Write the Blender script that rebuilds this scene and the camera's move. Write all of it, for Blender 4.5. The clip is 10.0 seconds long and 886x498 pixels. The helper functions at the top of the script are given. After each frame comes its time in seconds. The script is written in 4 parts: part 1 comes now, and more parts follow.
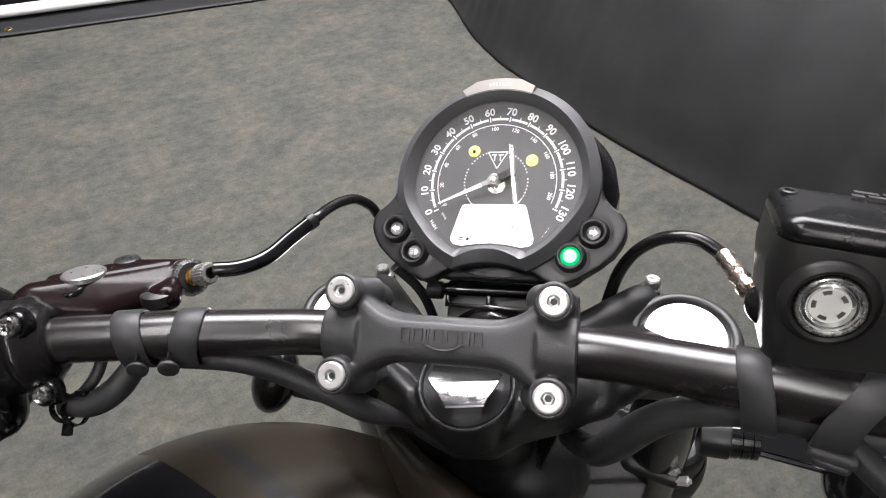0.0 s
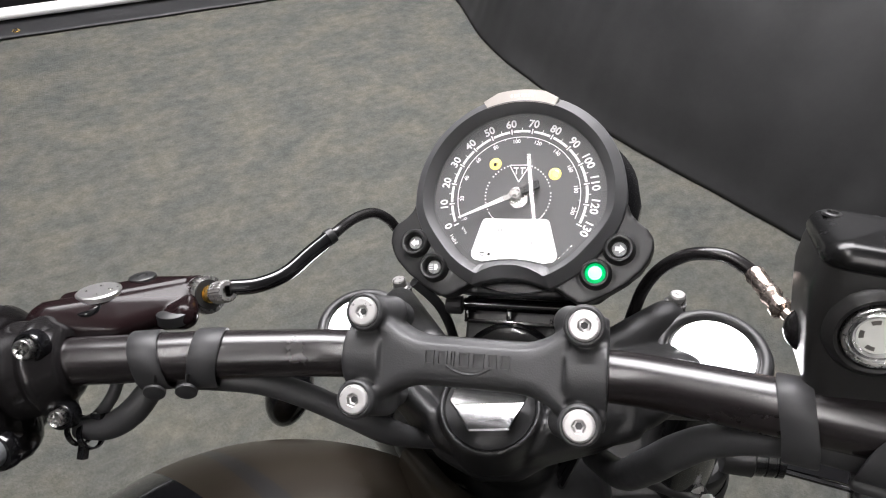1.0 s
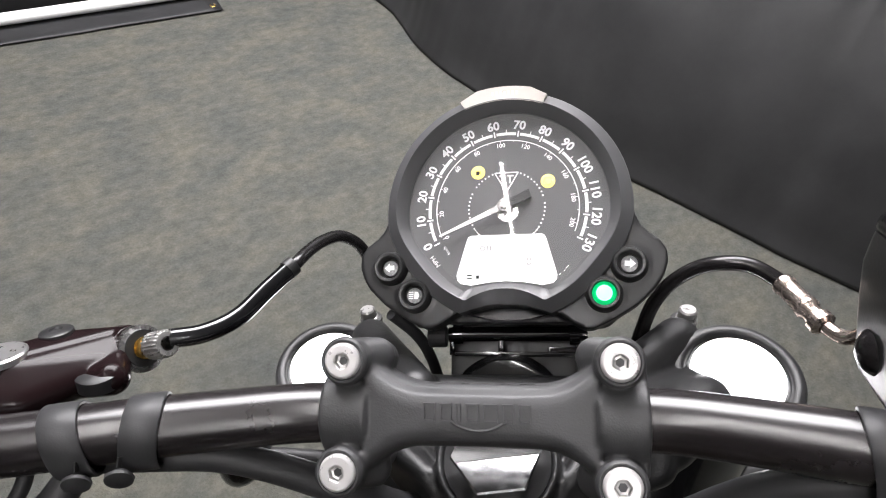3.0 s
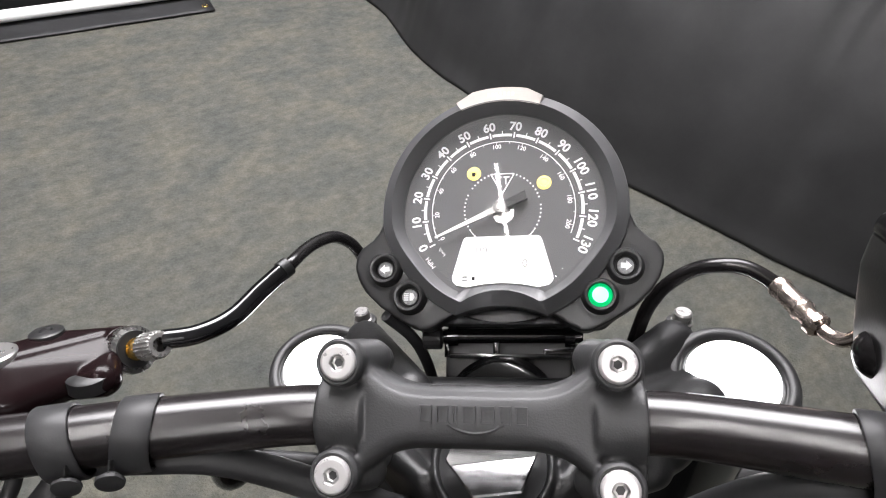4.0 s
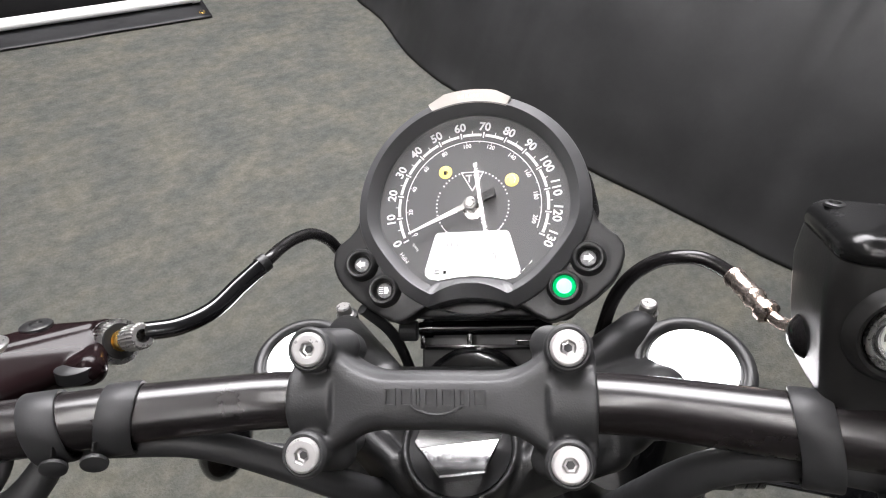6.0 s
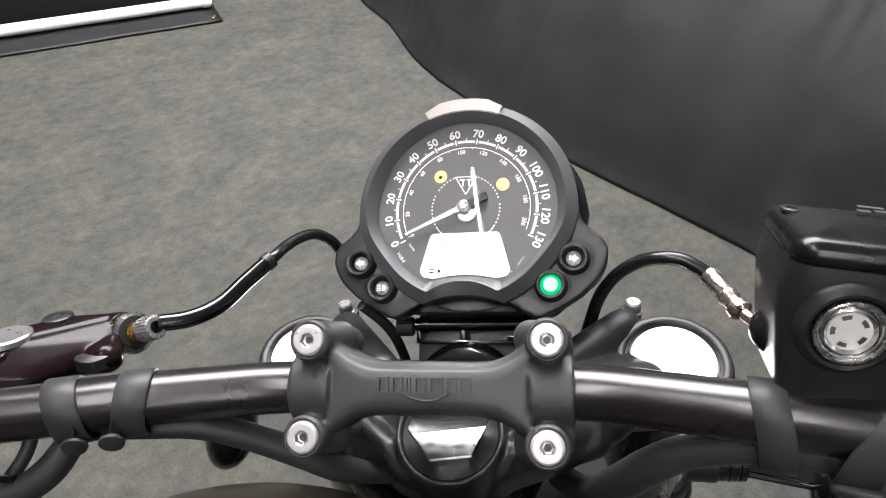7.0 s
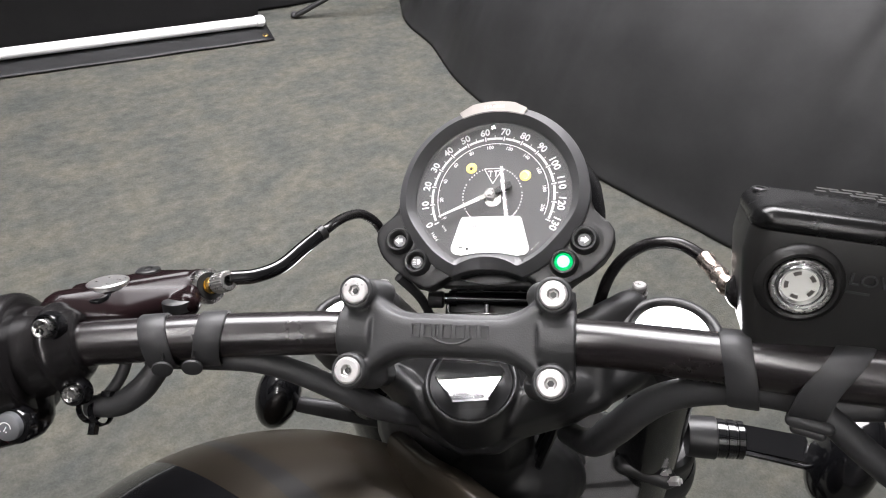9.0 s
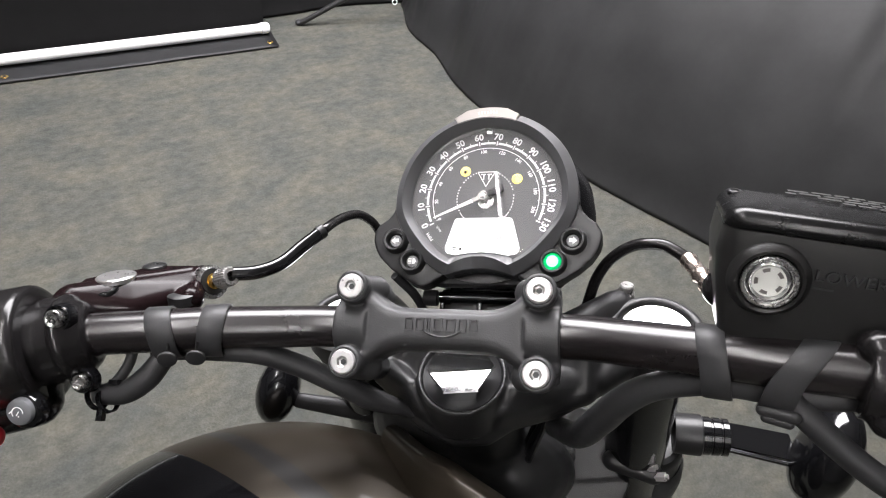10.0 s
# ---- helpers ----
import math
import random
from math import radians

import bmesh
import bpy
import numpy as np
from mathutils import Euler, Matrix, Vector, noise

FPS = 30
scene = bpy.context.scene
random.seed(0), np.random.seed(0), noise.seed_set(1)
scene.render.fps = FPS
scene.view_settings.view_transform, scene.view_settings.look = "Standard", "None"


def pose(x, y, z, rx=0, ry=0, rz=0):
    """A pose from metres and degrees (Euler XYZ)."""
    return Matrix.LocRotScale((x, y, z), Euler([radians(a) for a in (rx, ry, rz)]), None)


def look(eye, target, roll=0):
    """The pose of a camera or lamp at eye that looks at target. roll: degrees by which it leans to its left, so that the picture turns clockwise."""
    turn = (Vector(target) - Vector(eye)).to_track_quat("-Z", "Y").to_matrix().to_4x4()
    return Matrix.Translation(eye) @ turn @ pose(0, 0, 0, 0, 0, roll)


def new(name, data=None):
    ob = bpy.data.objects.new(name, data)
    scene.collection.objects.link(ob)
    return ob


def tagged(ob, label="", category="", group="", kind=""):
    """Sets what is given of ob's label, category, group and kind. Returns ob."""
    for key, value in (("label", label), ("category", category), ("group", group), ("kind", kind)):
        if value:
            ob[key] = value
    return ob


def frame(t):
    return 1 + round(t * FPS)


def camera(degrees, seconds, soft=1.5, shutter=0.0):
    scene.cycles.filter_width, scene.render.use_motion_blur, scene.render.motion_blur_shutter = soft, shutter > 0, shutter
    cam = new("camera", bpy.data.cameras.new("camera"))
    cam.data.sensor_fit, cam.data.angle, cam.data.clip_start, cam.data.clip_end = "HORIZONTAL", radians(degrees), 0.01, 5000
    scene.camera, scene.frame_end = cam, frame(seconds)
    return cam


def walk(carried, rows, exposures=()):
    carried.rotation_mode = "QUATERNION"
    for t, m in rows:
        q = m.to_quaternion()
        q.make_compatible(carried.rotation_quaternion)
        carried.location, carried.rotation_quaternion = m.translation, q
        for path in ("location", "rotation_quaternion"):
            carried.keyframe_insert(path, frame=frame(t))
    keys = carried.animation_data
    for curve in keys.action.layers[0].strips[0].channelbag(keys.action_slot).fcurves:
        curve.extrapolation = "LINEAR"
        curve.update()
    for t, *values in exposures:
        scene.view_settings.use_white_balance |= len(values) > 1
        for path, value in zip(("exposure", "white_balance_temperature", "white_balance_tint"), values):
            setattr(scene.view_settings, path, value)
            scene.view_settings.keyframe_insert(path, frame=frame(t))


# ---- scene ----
cam = camera(69.0, 10.0, soft=1.1)
PATH = [
    (0, (-0.0057, 0.0046, 1.2013), (-0.0571, 1.3605, -0.2680), 7.15),
    (0.5, (-0.0095, 0.0097, 1.2046), (-0.0776, 1.3579, -0.2711), 7.33),
    (1, (-0.0184, 0.0181, 1.2009), (-0.0828, 1.3686, -0.2729), 6.78),
    (1.5, (-0.0315, 0.0351, 1.1846), (-0.0384, 1.3998, -0.2775), 6.83),
    (2, (-0.0373, 0.0502, 1.1722), (0.0076, 1.4303, -0.2746), 7.34),
    (2.5, (-0.0410, 0.0609, 1.1629), (0.0455, 1.4501, -0.2733), 7.99),
    (4, (-0.0457, 0.0637, 1.1556), (0.0905, 1.4644, -0.2654), 9.87),
    (4.5, (-0.0412, 0.0638, 1.1575), (0.0986, 1.4672, -0.2605), 9.75),
    (5, (-0.0387, 0.0596, 1.1594), (0.0994, 1.4649, -0.2569), 9.76),
    (5.5, (-0.0346, 0.0534, 1.1609), (0.1009, 1.4594, -0.2549), 9.29),
    (7, (-0.0220, 0.0311, 1.1835), (0.0832, 1.4427, -0.2295), 8.77),
    (7.5, (-0.0228, 0.0128, 1.1887), (0.0525, 1.4350, -0.2154), 8.38),
    (8, (-0.0249, -0.0051, 1.1946), (0.0170, 1.4286, -0.1993), 8.32),
    (8.5, (-0.0225, -0.0217, 1.2004), (-0.0200, 1.4211, -0.1847), 7.71),
    (9, (-0.0167, -0.0333, 1.2061), (-0.0260, 1.4182, -0.1698), 7.59),
    (9.5, (-0.0129, -0.0434, 1.2122), (-0.0283, 1.4187, -0.1523), 7.70),
    (10, (-0.0097, -0.0503, 1.2156), (-0.0296, 1.4157, -0.1448), 7.78),
]
walk(cam, [(t, look(eye, target, roll)) for t, eye, target, roll in PATH], exposures=((0, 0.0), (4.5, 0.0), (7.5, 0.06), (10, 0.1)))


# ---- world, light ----
world = bpy.data.worlds.new("world")
scene.world = world
world.use_nodes = True
world.node_tree.nodes["Background"].inputs[0].default_value = (0.8, 0.85, 0.9, 1)
world.node_tree.nodes["Background"].inputs[1].default_value = 0.02
scene.view_settings.exposure = 0.0
TUBE_POWER = 70.0
PANEL_POWER = 20.0


# ---- materials ----
def material(name, colour=(0.5, 0.5, 0.5), rough=0.5, metal=0.0, emit=None, power=0.0, coat=0.0, vary=0.0, vary_scale=40.0,
             bump=0.0, bump_scale=600.0, rough_vary=0.0, spec=0.5):
    m = bpy.data.materials.new(name)
    m.use_nodes = True
    nt = m.node_tree
    b = nt.nodes["Principled BSDF"]
    b.inputs["Base Color"].default_value = (*colour, 1)
    b.inputs["Roughness"].default_value = rough
    b.inputs["Metallic"].default_value = metal
    b.inputs["Coat Weight"].default_value = coat
    b.inputs["Coat Roughness"].default_value = 0.05
    b.inputs["Specular IOR Level"].default_value = spec
    if emit:
        b.inputs["Emission Color"].default_value = (*emit, 1)
        b.inputs["Emission Strength"].default_value = power
    co = nt.nodes.new("ShaderNodeTexCoord")
    if vary or rough_vary:
        n = nt.nodes.new("ShaderNodeTexNoise")
        n.inputs["Scale"].default_value = vary_scale
        n.inputs["Detail"].default_value = 6
        n.inputs["Roughness"].default_value = 0.65
        nt.links.new(co.outputs["Object"], n.inputs["Vector"])
        if vary:
            r = nt.nodes.new("ShaderNodeValToRGB")
            r.color_ramp.elements[0].position, r.color_ramp.elements[1].position = 0.3, 0.7
            r.color_ramp.elements[0].color = (*[c * (1 - vary) for c in colour], 1)
            r.color_ramp.elements[1].color = (*[min(1, c * (1 + vary)) for c in colour], 1)
            nt.links.new(n.outputs["Fac"], r.inputs["Fac"])
            nt.links.new(r.outputs["Color"], b.inputs["Base Color"])
        if rough_vary:
            mr = nt.nodes.new("ShaderNodeMapRange")
            mr.inputs["From Min"].default_value, mr.inputs["From Max"].default_value = 0.3, 0.7
            mr.inputs["To Min"].default_value, mr.inputs["To Max"].default_value = max(0.02, rough - rough_vary), min(1, rough + rough_vary)
            nt.links.new(n.outputs["Fac"], mr.inputs["Value"])
            nt.links.new(mr.outputs["Result"], b.inputs["Roughness"])
    if bump:
        g = nt.nodes.new("ShaderNodeTexNoise")
        g.inputs["Scale"].default_value = bump_scale
        g.inputs["Detail"].default_value = 3
        nt.links.new(co.outputs["Object"], g.inputs["Vector"])
        bp = nt.nodes.new("ShaderNodeBump")
        bp.inputs["Strength"].default_value = bump
        bp.inputs["Distance"].default_value = 0.0005
        nt.links.new(g.outputs["Fac"], bp.inputs["Height"])
        nt.links.new(bp.outputs["Normal"], b.inputs["Normal"])
    return m


def carpet_material():
    m = material("carpet", (0.2, 0.2, 0.18), 0.95, spec=0.1)
    nt = m.node_tree
    b = nt.nodes["Principled BSDF"]
    co = nt.nodes.new("ShaderNodeTexCoord")
    mp = nt.nodes.new("ShaderNodeMapping")
    mp.vector_type = "TEXTURE"
    mp.inputs["Rotation"].default_value = (0, 0, radians(38))
    mp.inputs["Scale"].default_value = (1.0, 0.72, 1)
    nt.links.new(co.outputs["Object"], mp.inputs["Vector"])

    def noise_node(scale, detail, rough, stretched=True):
        n = nt.nodes.new("ShaderNodeTexNoise")
        n.inputs["Scale"].default_value, n.inputs["Detail"].default_value, n.inputs["Roughness"].default_value = scale, detail, rough
        nt.links.new(mp.outputs["Vector"] if stretched else co.outputs["Object"], n.inputs["Vector"])
        return n

    patches, fibres, fine = noise_node(6.5, 5, 0.6), noise_node(30, 6, 0.66), noise_node(170, 4, 0.7, False)
    r1 = nt.nodes.new("ShaderNodeValToRGB")
    r1.color_ramp.elements[0].position, r1.color_ramp.elements[0].color = 0.30, (0.067, 0.071, 0.067, 1)
    r1.color_ramp.elements[1].position, r1.color_ramp.elements[1].color = 0.70, (0.108, 0.104, 0.085, 1)
    e = r1.color_ramp.elements.new(0.5)
    e.color = (0.087, 0.0875, 0.077, 1)
    nt.links.new(patches.outputs["Fac"], r1.inputs["Fac"])
    last = r1.outputs["Color"]
    for node, lo, hi, a, z in ((fibres, 0.32, 0.68, 0.8, 1.2), (fine, 0.3, 0.7, 0.84, 1.16)):
        mr = nt.nodes.new("ShaderNodeMapRange")
        for key, v in (("From Min", lo), ("From Max", hi), ("To Min", a), ("To Max", z)):
            mr.inputs[key].default_value = v
        nt.links.new(node.outputs["Fac"], mr.inputs["Value"])
        mx = nt.nodes.new("ShaderNodeMix")
        mx.data_type, mx.blend_type = "RGBA", "MULTIPLY"
        mx.inputs["Factor"].default_value = 1.0
        nt.links.new(last, mx.inputs["A"])
        nt.links.new(mr.outputs["Result"], mx.inputs["B"])
        last = mx.outputs["Result"]
    nt.links.new(last, b.inputs["Base Color"])
    bp = nt.nodes.new("ShaderNodeBump")
    bp.inputs["Strength"].default_value, bp.inputs["Distance"].default_value = 0.6, 0.004
    nt.links.new(fine.outputs["Fac"], bp.inputs["Height"])
    nt.links.new(bp.outputs["Normal"], b.inputs["Normal"])
    return m


def tank_material():
    m = material("tank_paint", (0.032, 0.025, 0.0172), 0.42, metal=0.5, coat=0.2, bump=0.06, bump_scale=1500)
    return m


CARPET = carpet_material()
SATIN = material("satin_black_cast", (0.043, 0.043, 0.0445), 0.45, bump=0.22, bump_scale=1100, rough_vary=0.06, vary=0.15, vary_scale=60)
# the red tint in this black stands for a reddish reflection
BAR = material("gloss_black_bar_red_reflection", (0.0135, 0.0108, 0.0116), 0.26, rough_vary=0.03, vary_scale=25, spec=0.75)
GLOSS = material("gloss_black", (0.006, 0.006, 0.007), 0.14, coat=0.6, rough_vary=0.04, vary_scale=90)
CASTGLOSS = material("gloss_black_casting", (0.012, 0.011, 0.0114), 0.23, rough_vary=0.04, vary_scale=60)
# black gloss; its wine tint is a red reflection put into the base colour
PERCH = material("black_perch_red_reflection", (0.011, 0.0055, 0.0062), 0.21, spec=0.22, rough_vary=0.04, vary_scale=60)
PLASTIC = material("black_plastic", (0.019, 0.019, 0.0196), 0.38, rough_vary=0.07, vary_scale=80, bump=0.08, bump_scale=1200)
RUBBER = material("black_rubber", (0.034, 0.034, 0.0355), 0.46, spec=0.4, rough_vary=0.08, vary_scale=150, bump=0.12, bump_scale=700)
BOLT = material("bright_zinc_bolt", (0.76, 0.74, 0.735), 0.3, metal=0.5, rough_vary=0.04, vary_scale=200)
CHROME = material("chrome", (0.82, 0.82, 0.83), 0.14, metal=1.0, rough_vary=0.05, vary_scale=200)
NICKEL = material("warm_nickel", (0.78, 0.66, 0.59), 0.24, metal=0.95, rough_vary=0.08, vary_scale=250)
ALLOY = material("bright_alloy", (0.42, 0.41, 0.40), 0.3, metal=0.7, rough_vary=0.08, vary_scale=300)
SOCKET = material("socket_steel", (0.6, 0.59, 0.585), 0.34, metal=0.9, rough_vary=0.1, vary_scale=300)
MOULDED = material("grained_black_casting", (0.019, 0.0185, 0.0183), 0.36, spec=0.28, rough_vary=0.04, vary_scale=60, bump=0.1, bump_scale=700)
LID = material("lid_plastic", (0.007, 0.007, 0.0072), 0.25, rough_vary=0.05, vary_scale=60, spec=0.4)
# the clamp's cast black with grain, darkened to hold the yoke's shade
SHADED_GRAIN = material("shaded_grained_black", (0.017, 0.017, 0.0175), 0.38, rough_vary=0.06, vary_scale=90, bump=0.35, bump_scale=1300, vary=0.2)
BADGE = material("brushed_badge_metal", (0.3, 0.28, 0.265), 0.34, metal=0.9, rough_vary=0.06, vary_scale=200)
STEEL = material("brushed_steel", (0.62, 0.61, 0.6), 0.28, metal=1.0, rough_vary=0.1, vary_scale=300)
BRASS = material("brass", (0.75, 0.5, 0.16), 0.25, metal=1.0, rough_vary=0.08, vary_scale=300)
MIRROR = material("polished_cap", (0.94, 0.94, 0.94), 0.2, metal=1.0)
# near-black of symbols and adjuster face, and of shade drawn into recesses
DARK = material("dark_ink_and_recess_shade", (0.004, 0.004, 0.004), 0.7)
BEZEL = material("bezel_grey", (0.078, 0.078, 0.081), 0.40, rough_vary=0.05, vary_scale=100, bump=0.05, bump_scale=1500)
# black dial lifted to grey: the glare on its glass is in this colour
DIAL = material("dial_face_with_glare", (0.115, 0.114, 0.115), 0.5, vary=0.06, vary_scale=30)
# white print with a weak glow added to keep it bright
PRINT = material("self_lit_print", (0.85, 0.85, 0.85), 0.5, emit=(1, 1, 1), power=0.25)
WORN = material("worn_print", (0.05, 0.05, 0.05), 0.55, vary=0.6, vary_scale=600)
LCD = material("lcd", (0.8, 0.8, 0.8), 0.3, emit=(1, 1, 1), power=0.55)
LCD_INK = material("lcd_ink", (0.2, 0.2, 0.2), 0.5, emit=(0.7, 0.7, 0.7), power=0.08)
LAMP_GREEN = material("green_lamp", (0.1, 0.8, 0.35), 0.3, emit=(0.25, 1.0, 0.5), power=2.5)
LAMP_GREEN_RIM = material("green_lamp_rim", (0.0, 0.4, 0.12), 0.3, emit=(0.0, 0.62, 0.18), power=0.7)
LAMP_YELLOW = material("yellow_lamp", (0.8, 0.7, 0.2), 0.4, emit=(1.0, 0.88, 0.22), power=0.9)
LENS_GREY = material("grey_lamp_lens", (0.42, 0.42, 0.43), 0.2, coat=0.5, vary=0.4, vary_scale=700)
# white in place of the bright reflection in the clear fluid window
FLUID = material("white_reflection_window", (0.97, 0.97, 0.92), 0.3, coat=0.6)
RED = material("red_plastic", (0.65, 0.02, 0.03), 0.35)
GREY_RUBBER = material("grey_button", (0.16, 0.165, 0.175), 0.5)
TANK = tank_material()
STRIPE = material("tank_stripe_grey", (0.012, 0.011, 0.011), 0.4, metal=0.3, coat=0.2)
AMBER = material("amber_lens", (0.8, 0.25, 0.01), 0.2, coat=0.4)
CURTAIN = material("black_backdrop_cloth", (0.03, 0.03, 0.0307), 0.4, spec=0.25, rough_vary=0.08, vary_scale=4, vary=0.25, bump=0.25, bump_scale=260)
DRAPE = material("black_drape_cloth", (0.0045, 0.0042, 0.0046), 0.75, rough_vary=0.08, vary_scale=9, vary=0.25, spec=0.3)
# same banner cloth, paler for the light on the hem lying flat
LIT_CLOTH = material("black_banner_cloth_lit", (0.012, 0.012, 0.013), 0.6, rough_vary=0.08, vary_scale=9, vary=0.25)
WALL = material("grey_wall", (0.16, 0.16, 0.16), 0.8, vary=0.06, vary_scale=3)
CEILING = material("white_ceiling", (0.8, 0.8, 0.8), 0.8, vary=0.03, vary_scale=3)
TUBE = material("led_tube_glow", (1, 1, 1), 0.5, emit=(1.0, 0.965, 0.965), power=TUBE_POWER)
PANEL = material("light_diffuser", (1, 1, 1), 0.6, emit=(1.0, 0.972, 1.0), power=PANEL_POWER)
ALU = material("white_painted_tube", (0.88, 0.88, 0.88), 0.3, rough_vary=0.04, vary_scale=20)


def glass_material():
    m = bpy.data.materials.new("clear_glass")
    m.use_nodes = True
    nt = m.node_tree
    nt.nodes.clear()
    out, mix, tr, gl = (nt.nodes.new(k) for k in ("ShaderNodeOutputMaterial", "ShaderNodeMixShader", "ShaderNodeBsdfTransparent", "ShaderNodeBsdfGlossy"))
    fr = nt.nodes.new("ShaderNodeFresnel")
    fr.inputs["IOR"].default_value = 1.5
    gl.inputs["Roughness"].default_value = 0.0
    nt.links.new(fr.outputs["Fac"], mix.inputs["Fac"])
    nt.links.new(tr.outputs["BSDF"], mix.inputs[1])
    nt.links.new(gl.outputs["BSDF"], mix.inputs[2])
    nt.links.new(mix.outputs["Shader"], out.inputs["Surface"])
    return m


GLASS = glass_material()


# ---- mesh tools (bike shapes are in millimetres of the steering head's own frame) ----
def V(*a):
    return Vector(a)


def to_axis(p, d):
    """A matrix with its origin at p and its z axis along d."""
    return Matrix.Translation(p) @ Vector(d).to_track_quat("Z", "Y").to_matrix().to_4x4()


def cyl(bm, p0, p1, r0, r1=None, seg=24):
    p0, p1 = Vector(p0), Vector(p1)
    d = p1 - p0
    m = to_axis((p0 + p1) / 2, d)
    bmesh.ops.create_cone(bm, cap_ends=True, segments=seg, radius1=r0, radius2=r0 if r1 is None else r1, depth=d.length, matrix=m)


def box(bm, c, size, turn=None):
    m = Matrix.Translation(c) @ (turn.to_4x4() if turn else Matrix.Identity(4)) @ Matrix.Diagonal((*size, 1))
    bmesh.ops.create_cube(bm, size=1, matrix=m)


def ball(bm, c, r, squash=(1, 1, 1), turn=None):
    m = Matrix.Translation(c) @ (turn.to_4x4() if turn else Matrix.Identity(4)) @ Matrix.Diagonal((r * squash[0], r * squash[1], r * squash[2], 1))
    bmesh.ops.create_uvsphere(bm, u_segments=24, v_segments=14, radius=1, matrix=m)


def capsule(bm, p0, p1, r0, r1=None):
    cyl(bm, p0, p1, r0, r1)
    ball(bm, p0, r0)
    ball(bm, p1, r0 if r1 is None else r1)


def hull(bm, balls):
    """The tight skin round some balls (x, y, z, r)."""
    pts = []
    for x, y, z, r in balls:
        for i in range(9):
            for k in range(16):
                a, b = math.pi * i / 8, 2 * math.pi * k / 16
                pts.append(bm.verts.new(V(x + r * math.sin(a) * math.cos(b), y + r * math.sin(a) * math.sin(b), z + r * math.cos(a))))
    got = bmesh.ops.convex_hull(bm, input=pts)
    used = {v for f in bm.faces for v in f.verts}
    bmesh.ops.delete(bm, geom=[v for v in pts if v.is_valid and v not in used], context="VERTS")


def lathe(bm, profile, m=None, seg=48, radius=None):
    """Turns (r, z) pairs round z; radius(a, r) may change a radius with the angle. Ends on the axis close."""
    m = m or Matrix.Identity(4)
    rings = []
    for r, z in profile:
        if r < 1e-6:
            rings.append([bm.verts.new(m @ V(0, 0, z))])
        else:
            ring = []
            for i in range(seg):
                a = 2 * math.pi * i / seg
                q = radius(a, r) if radius else r
                ring.append(bm.verts.new(m @ V(q * math.cos(a), q * math.sin(a), z)))
            rings.append(ring)
    for a, b in zip(rings, rings[1:]):
        for i in range(seg):
            j = (i + 1) % seg
            if len(a) == 1 and len(b) == 1:
                continue
            if len(a) == 1:
                bm.faces.new((a[0], b[i], b[j]))
            elif len(b) == 1:
                bm.faces.new((a[i], b[0], a[j]))
            else:
                bm.faces.new((a[i], b[i], b[j], a[j]))
    return bm


def smooth_path(pts, per=10):
    """Catmull-Rom through the points; each point may carry further values."""
    pts = [np.array(p, float) for p in pts]
    out = []
    ext = [2 * pts[0] - pts[1], *pts, 2 * pts[-1] - pts[-2]]
    for i in range(1, len(ext) - 2):
        a, b, c, d = ext[i - 1 : i + 3]
        for k in range(per):
            t = k / per
            out.append(0.5 * (2 * b + (c - a) * t + (2 * a - 5 * b + 4 * c - d) * t * t + (3 * b - a - 3 * c + d) * t**3))
    out.append(pts[-1])
    return out


def sweep(bm, pts, r=None, seg=20, per=10, flat=1.0, cap=True):
    """A tube along a smooth path through points (x, y, z) or (x, y, z, r)."""
    path = smooth_path([(*p, r) if len(p) == 3 else p for p in pts], per)
    side = None
    rings = []
    for i, p in enumerate(path):
        a, b = path[max(0, i - 1)], path[min(len(path) - 1, i + 1)]
        d = Vector(b[:3] - a[:3]).normalized()
        if side is None:
            side = d.orthogonal().normalized()
        side = (side - d * side.dot(d)).normalized()
        up = d.cross(side)
        c = Vector(p[:3])
        rings.append([bm.verts.new(c + float(p[3]) * (math.cos(2 * math.pi * k / seg) * side + flat * math.sin(2 * math.pi * k / seg) * up)) for k in range(seg)])
    for a, b in zip(rings, rings[1:]):
        for k in range(seg):
            bm.faces.new((a[k], a[(k + 1) % seg], b[(k + 1) % seg], b[k]))
    if cap:
        bm.faces.new(rings[0][::-1])
        bm.faces.new(rings[-1])
    return bm


def prism(bm, outline, z0, z1, m=None):
    m = m or Matrix.Identity(4)
    lo = [bm.verts.new(m @ V(x, y, z0)) for x, y in outline]
    hi = [bm.verts.new(m @ V(x, y, z1)) for x, y in outline]
    bm.faces.new(lo[::-1])
    bm.faces.new(hi)
    for i in range(len(outline)):
        j = (i + 1) % len(outline)
        bm.faces.new((lo[i], lo[j], hi[j], hi[i]))


def rounded(bm, width, segments=2, angle=30):
    edges = [e for e in bm.edges if len(e.link_faces) == 2 and e.calc_face_angle(0) > radians(angle)]
    bmesh.ops.bevel(bm, geom=edges, offset=width, segments=segments, profile=0.6, affect="EDGES", clamp_overlap=True)


def part(name, bm, mat, parent, label="", unit=0.001, smooth=True, angle=40):
    bmesh.ops.recalc_face_normals(bm, faces=bm.faces)
    me = bpy.data.meshes.new(name)
    bmesh.ops.scale(bm, vec=(unit, unit, unit), verts=bm.verts)
    bm.to_mesh(me)
    bm.free()
    if smooth:
        me.shade_smooth()
        me.set_sharp_from_angle(angle=radians(angle))
    me.materials.append(mat)
    ob = new(name, me)
    if parent:
        ob.parent = parent
    return tagged(ob, label)


